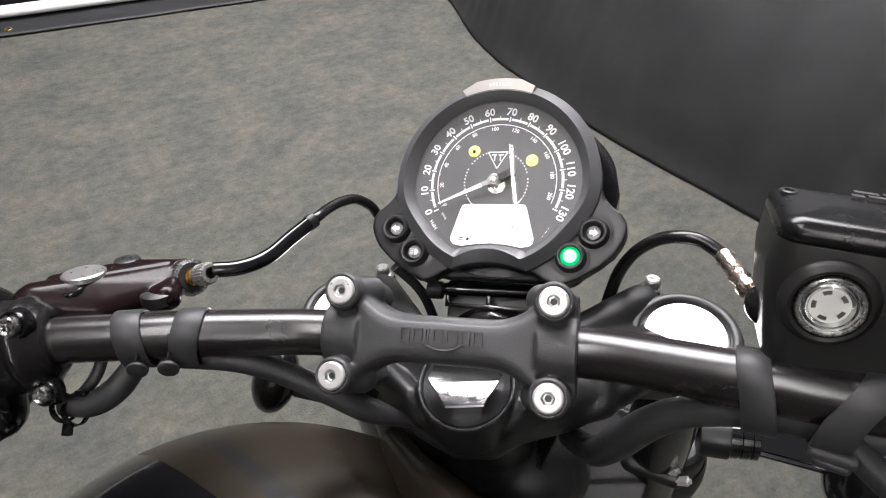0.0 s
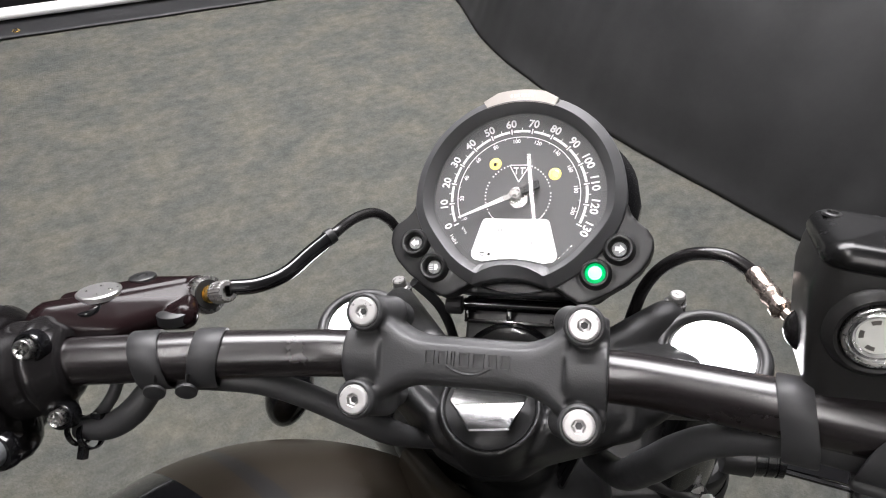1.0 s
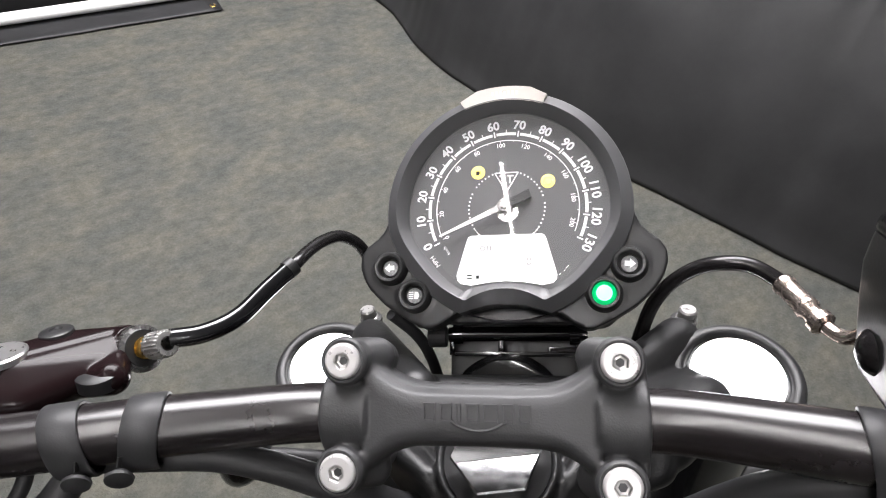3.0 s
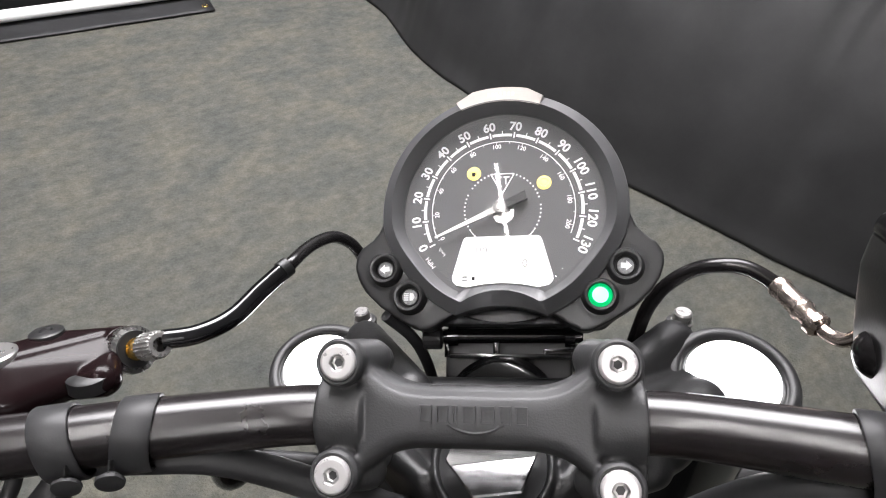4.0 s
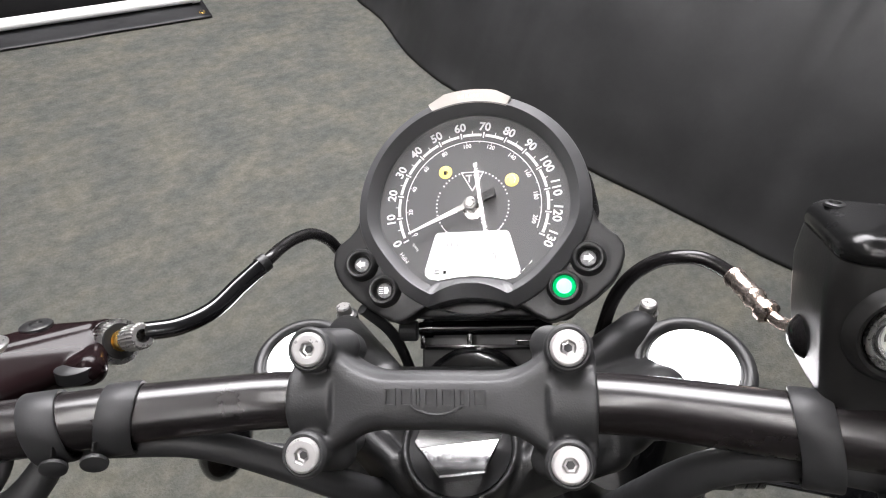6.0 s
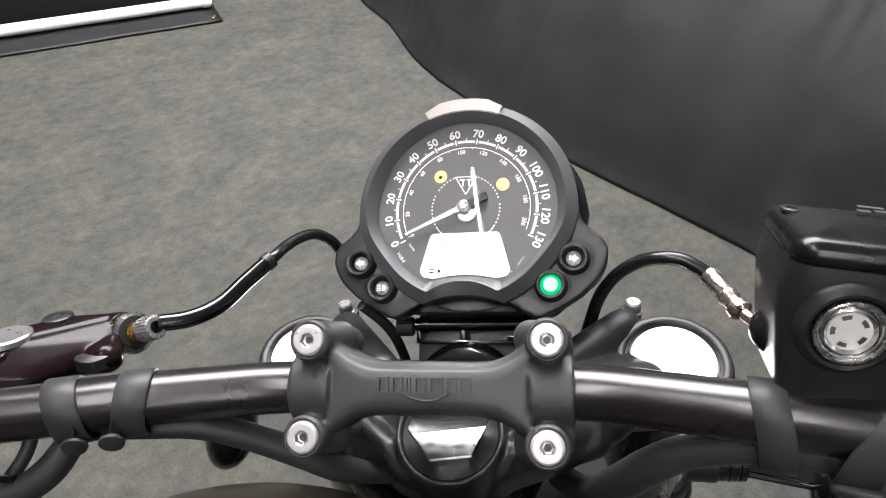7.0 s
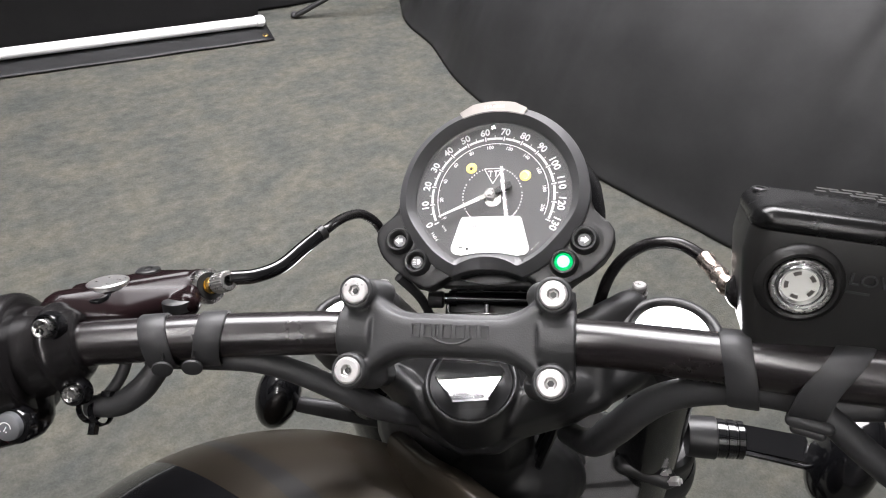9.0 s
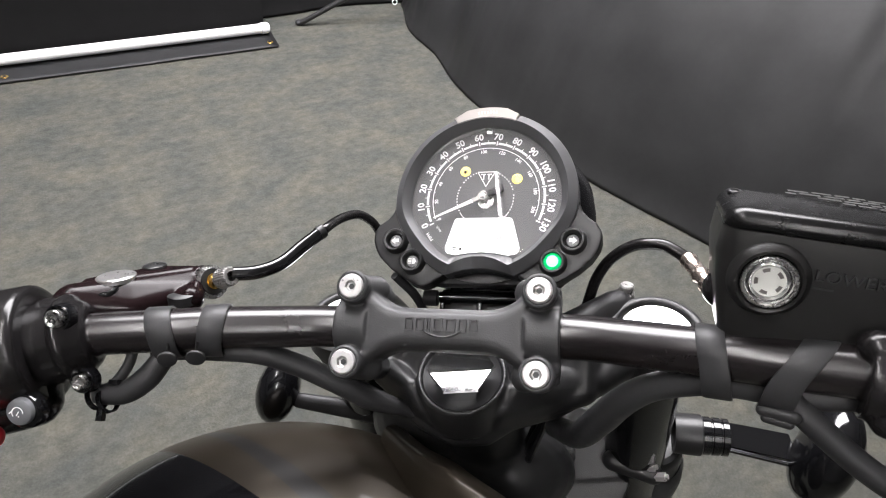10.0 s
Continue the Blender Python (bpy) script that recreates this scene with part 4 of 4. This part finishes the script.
    n2 = V(0.0, 0.88, 0.46).normalized()
    bm = B()
    m = to_axis(V(-222, 24.0, -5), n2)
    lathe(bm, [(0, 1.6), (11.6, 1.6), (12.6, 0.8), (12.8, -2.0)], m, 60, lambda a, r: r * (1 + (0.012 if int(a * 60 / math.pi) % 2 and r > 12 else 0)))
    pl = part("mirror_plug", bm, SOCKET, pb, "bright knurled blanking plug", angle=20)
    for k in range(4):
        bm = B()
        a = k * math.pi / 2 + 0.4
        lathe(bm, [(0, 1.8), (1.3, 1.8), (1.4, 1.55)], m @ Matrix.Translation((6.6 * math.cos(a), 6.6 * math.sin(a), 0)), 12)
        part("plug_dimple", bm, STEEL, pl)
    bm = B()
    lathe(bm, [(0, 0.6), (2.6, 0.6), (3.2, 1.6), (7.0, 1.3), (7.8, 0.8), (8.0, -1.6)], to_axis(V(-209, 35.2, -24.3), n2), 36)
    part("pivot_screw", bm, PLASTIC, pb, "dark pivot screw")
    bm = B()
    lathe(bm, [(0, 0.3), (5.0, 0.4), (5.6, 1.0), (7.6, 1.0), (8.2, 0.2), (8.4, -3)], to_axis(V(-221, 15.0, 3.6), V(0.0, 0.75, 0.66)), 32)
    part("oval_boss", bm, GLOSS, pb)
    bm = B()
    lathe(bm, [(0, 1.2), (9, 1.0), (10.6, 0.2), (11.4, -6)], to_axis(V(-180.5, 17.5, -18.5), V(0.05, 0.8, 0.6)), 40)
    part("rubber_plug", bm, PLASTIC, pb, "black rubber plug")
    # adjuster
    dc = V(0.86, 0.1, 0.5).normalized()
    bm = B()
    lathe(bm, [(4.0, 3.2), (7.6, 3.2), (9.0, 2.6), (11.6, 1.8), (11.8, -1.8), (10.6, -2.8), (5, -2.8)], to_axis((-173, 27.6, -38.5), dc), 160, lambda a, r: r * (1 + (0.035 if int(a * 40 / math.pi) % 2 and r > 10 else 0)))
    ad = part("adjuster_wheel", bm, STEEL, pb, "knurled bright adjuster wheel")
    bm = B()
    lathe(bm, [(0, 3.5), (9.2, 3.5), (9.4, 2.4)], to_axis((-173, 27.6, -38.5), dc), 30)
    part("adjuster_face", bm, DARK, ad)
    bm = B()
    lathe(bm, [(5.6, 0), (5.6, 0.8), (4.4, 0.8), (4.0, 0.9), (3.0, 1.4), (3.3, 2.0), (3.0, 2.6), (3.3, 3.2), (3.0, 3.8), (3.3, 4.4), (3.0, 9)], to_axis((-170.0, 28.0, -36.7), dc), 28)
    part("adjuster_thread", bm, BRASS, ad, "brass thread")
    bm = B()
    lathe(bm, [(2.8, 0), (6.0, 0.2), (6.4, 1.0), (6.4, 12.6), (5.6, 13.6), (3.5, 13.8)], to_axis((-163.0, 29.0, -32.8), dc), 88, lambda a, r: r * (1 + (0.07 if int(a * 22 / math.pi) % 2 and r > 5.3 else 0)))
    part("adjuster_barrel", bm, ALLOY, ad, "knurled bright barrel")


def reservoir():
    """Brake master cylinder with its sight glass, in a frame of its own: x along, y up, z to the rider."""
    m = Matrix(((0.979, 0.181, -0.099, 168.6), (-0.206, 0.848, -0.488, 28.7), (-0.004, 0.498, 0.867, 29.7), (0, 0, 0, 1))) @ pose(0, 0, 0, 0, 0, 3.5)

    def rounds(bm, x0, x1, z0, z1, r, profile, crown=0.0, slant=0.0):
        """A block with round corners, ring by ring: (height, how far it is drawn in); crown: rise of the top; slant: how one end draws in below."""
        rings = []
        for y, i in profile:
            q = max(r - i, 1.0)
            ring = []
            for cx, cz, a0 in ((x1 - i - q, z1 - i - q, 0), (x0 + i + q, z1 - i - q, 90), (x0 + i + q, z0 + i + q, 180), (x1 - i - q, z0 + i + q, 270)):
                for k in range(9):
                    a = radians(a0 + 90 * k / 8)
                    px, rise = cx + max(0, 12 - y) * slant * (cx < 0) + q * math.cos(a), min(1.0, max(0.0, (y - 23) / 8))
                    ring.append(bm.verts.new(m @ V(px, y + crown * rise * (1 - ((px - 28) / 54) ** 2), cz + q * math.sin(a))))
            rings.append(ring)
        for a, b in zip(rings, rings[1:]):
            for i in range(len(a)):
                j = (i + 1) % len(a)
                bm.faces.new((a[i], b[i], b[j], a[j]))
        bm.faces.new(rings[0])
        bm.faces.new(rings[-1])

    bm = B()
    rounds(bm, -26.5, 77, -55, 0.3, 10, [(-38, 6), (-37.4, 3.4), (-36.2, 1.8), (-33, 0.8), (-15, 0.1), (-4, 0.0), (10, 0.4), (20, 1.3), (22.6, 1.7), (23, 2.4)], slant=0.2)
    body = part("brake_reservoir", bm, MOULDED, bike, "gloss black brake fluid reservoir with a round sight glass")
    bm = B()
    rounds(bm, -26.2, 76.8, -54.8, 0.25, 10, [(22.8, 2.4), (23.3, 1.4), (24.2, 0.9), (26.2, 0.8), (28.2, 1.3), (29.8, 2.4), (31.0, 4.2), (31.6, 6.4), (32.0, 9), (32.3, 13), (32.6, 20)], crown=4.5)
    lid = part("lid", bm, LID, body, "black lid with a printed warning", angle=50)
    for x, z in ((-18, -40), (62, -14)):
        bm = B()
        lathe(bm, [(0, -1.0), (2.0, -1.0), (2.4, 0.4), (3.4, 0.5), (4.2, 0.0), (4.4, -1)], m @ Matrix.Translation((x, 32.5 + 4.5 * (1 - ((x - 28) / 54) ** 2), z)) @ pose(0, 0, 0, -90).to_4x4(), 24)
        part("lid_screw", bm, PLASTIC, lid, "black lid screw")
    bm = B()
    for k, (z, x0, x1) in enumerate(((-44, 8, 66), (-38, 6, 58), (-32, 20, 64), (-26, 30, 66))):
        x = x0
        rr = random.Random(k)
        while x < x1:
            w = rr.uniform(4, 11)
            box(bm, (0, 0, 0), (1, 1, 1))
            bmesh.ops.transform(bm, matrix=m @ Matrix.Translation((x + w / 2, 32.6 + 4.5 * (1 - ((x + w / 2 - 28) / 54) ** 2), z)) @ Matrix.Diagonal((w, 0.1, 3.2, 1)), verts=bm.verts[-8:])
            x += w + 1.6
    part("lid_print", bm, WORN, lid, "worn grey printed lines", smooth=False)
    # sight glass
    s = m @ Matrix.Translation((0, 0, 3.4)) @ Matrix.Diagonal((0.9, 0.9, 0.9, 1))
    bm = B()
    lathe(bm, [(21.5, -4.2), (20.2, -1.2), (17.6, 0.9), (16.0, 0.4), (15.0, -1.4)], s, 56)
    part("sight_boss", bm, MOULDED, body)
    bm = B()
    lathe(bm, [(14.8, -1.0), (14.6, 1.6), (14.0, 2.2), (13.0, 2.2), (12.6, 1.4), (12.4, 0.6)], s, 56)
    sg = part("sight_ring", bm, STEEL, body, "bright sight glass ring")
    bm = B()
    lathe(bm, [(12.5, 0.5), (11.6, -0.2), (10.9, 0.4), (10.2, 0.6), (9.4, 0.0), (8.6, -0.8)], s, 56)
    part("sight_step", bm, CHROME, sg, "bright stepped rim")
    bm = B()
    lathe(bm, [(0, -1.6), (4.4, -1.5), (6.6, -1.2), (8.7, -0.7)], s, 48)
    part("sight_bowl", bm, FLUID, sg, "clear fluid window, painted white for its reflection")
    for a0 in (25, 97, 169, 241, 313):
        bm = B()
        for i in range(4):
            a, b = radians(a0 + 8 * i), radians(a0 + 8 * (i + 1))
            bm.faces.new([bm.verts.new(s @ V(r * math.cos(q), r * math.sin(q), -0.8)) for r, q in ((5.6, a), (5.6, b), (7.6, b), (7.6, a))])
        part("sight_slot", bm, BADGE, sg, smooth=False)
    bm = B()
    lathe(bm, [(0, 2.4), (6, 2.1), (10, 1.4), (12.4, 0.9)], s, 48)
    gl = part("sight_lens", bm, GLASS, sg, "clear lens")
    gl.visible_shadow = False
    words("lower_word", "LOWER", 8.0, m @ pose(35.0, 6.0, 0.35), RUBBER, body, depth=1.1, squeeze=1.15)
    bm = B()
    box(bm, (0, 0, 0), (10, 1.1, 1.0))
    bmesh.ops.transform(bm, matrix=m @ pose(24.0, -0.2, 0.35), verts=bm.verts)
    part("lower_line", bm, RUBBER, body)
    # clamp to the bar and cylinder below
    bm = B()
    cyl(bm, V(214, -15, 15), V(246, -22, 22), 21, seg=36)
    capsule(bm, V(216, -2, 27), V(232, -6, 30), 9)
    capsule(bm, V(220, -36, 22), V(232, -40, 25), 8)
    capsule(bm, m @ V(20, -20, -30), m @ V(80, -22, -30), 14)
    capsule(bm, m @ V(-14, -20, -32), m @ V(10, -20, -30), 11, 14)
    cl = cast("bar_mount", bm, CASTGLOSS, bike, "gloss black clamp of the brake reservoir", voxel=1.4, smooth=6)
    bm = B()
    star = lambda a, rr: rr * (1 + 0.16 * math.cos(6 * a)) if rr < 3.4 else rr
    lathe(bm, [(0, 0.2), (2.8, 0.2), (3.0, 3.0), (3.6, 3.4), (5.2, 3.6), (6.1, 2.6), (6.4, 1.2), (6.4, -4)], to_axis((224, -39.5, 29), (0, -0.3, 0.95)), 48, star)
    part("clamp_screw", bm, STEEL, cl, "bright star-socket screw")


def instrument_mount():
    """Headlamp bracket and hinge under the speedometer."""
    bm = B()
    cyl(bm, (-32, 36.5, -146), (54, 37.5, -149), 4.6)
    for x in (-26, 46):
        cyl(bm, (x - 3, 36.6, -147), (x + 3, 36.8, -147), 6.2)
    hg = part("hinge_pin", bm, GLOSS, bike, "gloss black hinge tube")
    bm = B()
    lathe(bm, [(0, 6), (5.6, 6), (6.4, 5.2), (6.4, -5.2), (5.6, -6), (0, -6)], to_axis((-38.3, 35, -142), (1, 0, 0)), 60, lambda a, r: r * (1 + (0.03 if int(a * 30 / math.pi) % 2 and r > 6 else 0)))
    part("knurled_knob", bm, RUBBER, hg)
    bm = B()
    box(bm, (10, 46, -182), (84, 62, 34))
    box(bm, (8, 16, -170), (80, 40, 24))
    pl = cast("lamp_bracket", bm, PLASTIC, bike, "gloss black headlamp bracket", voxel=2.0, smooth=4)
    for c, size in (((1, 30.5, -148), (3.6, 14, 6)), ((11, 24.5, -147), (78, 3.2, 8)), ((-30, 30, -149), (3.2, 13, 6)), ((-14, 33.5, -153), (28, 1.8, 6)), ((12, 44, -152), (72, 2.2, 5)),
                    ((-4, 46.5, -151), (3, 6, 5)), ((26, 46.5, -151), (3, 6, 5)), ((10, 48.5, -152), (34, 2, 5)), ((40, 28.5, -146), (20, 1.6, 5)), ((31, 26.6, -146), (1.8, 4.6, 5))):
        bm = B()
        box(bm, c, size)
        rounded(bm, 0.7)
        part("bracket_rib", bm, GLOSS, pl)
    bm = B()
    m = to_axis((5, -7.5, -131), (0, 0.5, 0.86))
    lathe(bm, [(0, 7.0), (8, 7.0), (9, 7.6), (11, 7.4), (26, 7.4), (28, 8.2), (29.4, 9.4), (30.6, 8.2), (31.6, 7.4), (32.6, 8.6), (33.6, 7.2), (34.2, 2), (34.2, -30)], m, 72)
    part("lock_cover", bm, GLOSS, pl, "gloss black round lock cover")
    bm = B()
    lathe(bm, [(0, 60), (40, 58), (74, 46), (84, 30), (86, 10), (80, -14), (60, -38), (0, -50)], to_axis((8, 112, -215), (0.0, 0.88, -0.47)), 56)
    part("headlamp", bm, GLOSS, bike, "gloss black headlamp shell")


def lower_fork():
    f = FORK_UP
    low_r = V(148, 15, -160) - f * 158
    low_l = V(low_r.x - 250, low_r.y + 2, low_r.z - 37)
    bm = B()
    for c in (low_r, low_l):
        cyl(bm, c - f * 22, c + f * 8, 33, seg=40)
    mid = (low_r + low_l) / 2
    prism(bm, [(p.x, p.y) for p in (low_l + V(0, 20, 0), low_l + V(0, -22, 0), mid + V(0, -46, 0), low_r + V(-8, -26, 0), low_r + V(0, 20, 0), mid + V(0, 40, 0))], -276, -256)
    prism(bm, [(60, -62), (64, -150), (112, -150), (136, -92), (132, -56)], -274, -258)
    yk = cast("lower_yoke", bm, SHADED_GRAIN, bike, "grained black lower fork yoke", voxel=2.0, smooth=8)
    for c, s in ((low_r, 1), (low_l, -1)):
        bm = B()
        lathe(bm, [(26.2, 2), (31, 1), (33, -3), (33, -10)], to_axis(c + f * 12, f), 48)
        part("clamp_ring", bm, PLASTIC, yk)
        bm = B()
        lathe(bm, [(0, -56), (36, -56), (37.5, -40), (36.5, -22), (34, -16)], to_axis(c, f), 40)
        part("fork_shroud", bm, RUBBER, bike, "black rubber fork shroud")
    bm = B()
    capsule(bm, V(112, -90, -246), V(146, -99, -247), 9, 9)
    capsule(bm, V(116, -78, -243), V(140, -86, -246), 8)
    lug = cast("clamp_lug", bm, PLASTIC, bike, "black pinch clamp lug", voxel=1.2, smooth=5)
    for q in ((142.6, -93, -240), (151.4, -100.3, -240)):
        bm = B()
        cyl(bm, V(*q) - V(4, 0, 2), V(*q) + V(4, 1, 2), 4.2, seg=6)
        cyl(bm, V(*q) + V(4, 1, 2), V(*q) + V(6, 1.4, 3), 2.2)
        part("pinch_bolt", bm, BOLT, lug, "bright hexagon bolt")
    bm = B()
    box(bm, (70, -88, -252), (18, 12, 12), Euler((radians(20), 0, radians(10))).to_matrix())
    rounded(bm, 2)
    part("steering_stop", bm, PLASTIC, yk)
    bm = B()
    hd = V(8, -52, -150)
    cyl(bm, hd - f * 130, hd + f * 40, 30, 33, seg=40)
    ball(bm, hd + V(-4, -38, -30), 24, (1.5, 1, 1.2))
    ball(bm, V(-40, -62, -200), 42, (1.3, 1, 1.4))
    ball(bm, V(20, -100, -215), 40, (1.5, 1, 1.4))
    cast("headstock", bm, PLASTIC, bike, "black steering headstock", voxel=2.0, smooth=5)


def front_wheel():
    f = FORK_UP
    ax_r, ax_l = FORK_R - f * 640, FORK_L - f * 640
    for c in (FORK_R, FORK_L):
        bm = B()
        cyl(bm, c - f * 660, c - f * 330, 31, 29, seg=32)
        part("fork_leg", bm, GLOSS, bike, "gloss black fork leg")
    hub = (ax_r + ax_l) / 2
    d = (ax_r - ax_l).normalized()
    m = to_axis(hub, d)
    bm = B()
    pts = []
    for i in range(24):
        a = 2 * math.pi * i / 24
        pts.append((270 + 48 * math.cos(a), 52 * math.sin(a)))
    lathe(bm, pts + [pts[0]], m, 64)
    wh = part("tyre", bm, RUBBER, bike, "black front tyre")
    bm = B()
    lathe(bm, [(228, -44), (214, -40), (210, 0), (214, 40), (228, 44)], m, 64)
    cyl(bm, hub - d * 60, hub + d * 60, 30)
    for i in range(16):
        a = 2 * math.pi * i / 16
        cyl(bm, m @ V(26 * math.cos(a), 26 * math.sin(a), 18 * (-1) ** i), m @ V(214 * math.cos(a + 0.12), 214 * math.sin(a + 0.12), 0), 2.2, seg=6)
    part("rim", bm, GLOSS, wh, "black spoked rim")


def indicators():
    def pod(c, axis, big, stalk, name):
        bm = B()
        m = to_axis(c, axis)
        lathe(bm, [(0, 30), (6, 29), (12, 26), (18, 19.5), (22.5, 9), (24.5, -2), (24.5, -8), (22.6, -11)], m, 40, None)
        bmesh.ops.transform(bm, matrix=m @ Matrix.Diagonal((1.0, big, 1.0, 1)) @ m.inverted(), verts=bm.verts)
        pd = part(name, bm, GLOSS, bike, "gloss black indicator pod")
        bm = B()
        lathe(bm, [(22.3, -10), (21.8, -12), (16, -14), (0, -15)], m, 40)
        bmesh.ops.transform(bm, matrix=m @ Matrix.Diagonal((1.0, big, 1.0, 1)) @ m.inverted(), verts=bm.verts)
        part("lens", bm, AMBER, pd, "amber lens")
        bm = B()
        sweep(bm, stalk, 9, seg=20, flat=1.0)
        part("stalk", bm, PLASTIC, pd)
        return pd

    bm = B()
    ball(bm, (-203, -49, -229), 1, (20.5, 33, 22), Euler((radians(8), 0, radians(-14))).to_matrix())
    pl = part("indicator", bm, GLOSS, bike, "gloss black teardrop indicator pod")
    bm = B()
    hull(bm, [(-186, -55, -234, 5), (-96, -62, -244, 7), (-184, -60, -236, 5), (-100, -70, -246, 6)])
    part("stalk", bm, RUBBER, pl)
    pd = pod(V(281, -73, -236), V(-0.15, -0.45, 0.88), 1.9, [(292, -78, -240, 7), (282, -75, -244, 7), (272, -72, -249, 7)], "indicator")
    bm = B()
    d = V(1, -0.02, 0.0).normalized()
    lathe(bm, [(17, -22), (17.5, -20), (18, 0), (16.5, 1)], to_axis((186, -63.5, -252), d), 36)
    part("stalk_collar", bm, PLASTIC, pd)
    bm = B()
    lathe(bm, [(15.5, 0), (16.5, 0.5), (16.5, 7), (15.3, 7.6), (15.3, 9), (16.3, 9.5), (16.3, 15), (15, 15.6), (15, 17), (16, 17.5), (16, 22), (14, 23)], to_axis((186, -63.5, -252), d), 36)
    part("stalk_gaiter", bm, GLOSS, pd, "ribbed black gaiter")
    bm = B()
    prism(bm, [(206, -51), (206, -72), (264, -81), (258, -58)], -259, -250)
    rounded(bm, 1.6, 3)
    bmesh.ops.rotate(bm, cent=(232, -66, -254), matrix=Euler((radians(-20), 0, 0)).to_matrix(), verts=bm.verts)
    part("arm", bm, GLOSS, pd, "flat gloss black arm")
    bm = B()
    cyl(bm, (206, -73, -249), (259, -82, -248), 2.4)
    part("stalk_edge", bm, GLOSS, pd)


def tank():
    """Fuel tank: a domed shell, painted with dark bands."""
    bm = B()
    m = Matrix.Translation((-120, -332, -115)) @ pose(0, 0, 0, 0, 0, 4.6) @ Matrix.Diagonal((257.6, 264.3, 168.8, 1))
    bmesh.ops.create_uvsphere(bm, u_segments=128, v_segments=80, radius=1, matrix=m)
    geom = lambda: bm.verts[:] + bm.edges[:] + bm.faces[:]
    # the neck side, next to the headstock, is cut by an upright face
    rim_p, rim_d = V(-72, -74, -130), V(73, -37, 24).normalized()
    cut_n = V(0.42, 0.88, 0.1)
    cut_n = (cut_n - rim_d * cut_n.dot(rim_d)).normalized()
    r = bmesh.ops.bisect_plane(bm, geom=geom(), plane_co=rim_p, plane_no=cut_n, clear_outer=True)
    rim_edges = [e for e in r["geom_cut"] if isinstance(e, bmesh.types.BMEdge)]
    bmesh.ops.holes_fill(bm, edges=rim_edges)
    planes = []
    for a, b in (((-154, -77.7, -73.7), (-75.6, -101, -38.1)), ((-157.1, -82.1, -64.9), (-95.4, -102, -33.2)), ((-151.1, -96.9, -40.1), (-124.2, -103.9, -29.4))):
        a, b = V(*a), V(*b)
        n = (b - a).cross((a + b) / 2 - V(-120, -300, -200)).normalized()
        n = n if n.y > 0 else -n
        planes.append((a, n))
        bmesh.ops.bisect_plane(bm, geom=geom(), plane_co=a, plane_no=n)
    for f in bm.faces:
        c = f.calc_center_median()
        side = [(c - p).dot(n) for p, n in planes]
        f.material_index = 1 if side[0] < 0 < side[1] else (2 if side[2] < 0 else 0)
    t = part("fuel_tank", bm, TANK, bike, "olive-brown metallic fuel tank with dark stripes", angle=30)
    t.data.materials.append(STRIPE)
    t.data.materials.append(GLOSS)
    # flared lip of the neck: from the dome out to a straight rim
    bm = B()
    rows = []
    for q in smooth_path([(-64, -68.5, -124), (-42, -75, -92), (-25, -80, -69), (-1.5, -84.5, -44), (14, -91, -33), (40, -104, -28), (66, -124, -40)], 4):
        q = V(*q[:3])
        c = V(-120, -332, -115)
        w = m.inverted() @ q
        foot = m @ (w / w.length * 0.995)
        back = foot + (c - foot) * 0.06
        rows.append([bm.verts.new(p) for p in (q + V(1.5, 2, -30), q + V(1, 1.5, -2), q, q.lerp(back, 0.15) + V(-0.5, 0, 0.6), q.lerp(back, 0.6), back)])
    for a, b in zip(rows, rows[1:]):
        for k in range(5):
            bm.faces.new((a[k], b[k], b[k + 1], a[k + 1]))
    part("tank_lip", bm, TANK, t, "flared lip of the tank neck", angle=70)


handlebar()
bar_clamp()
speedometer()
gauge_bracket()
yoke()
straps()
cables()
left_controls()
reservoir()
instrument_mount()
lower_fork()
front_wheel()
indicators()
tank()
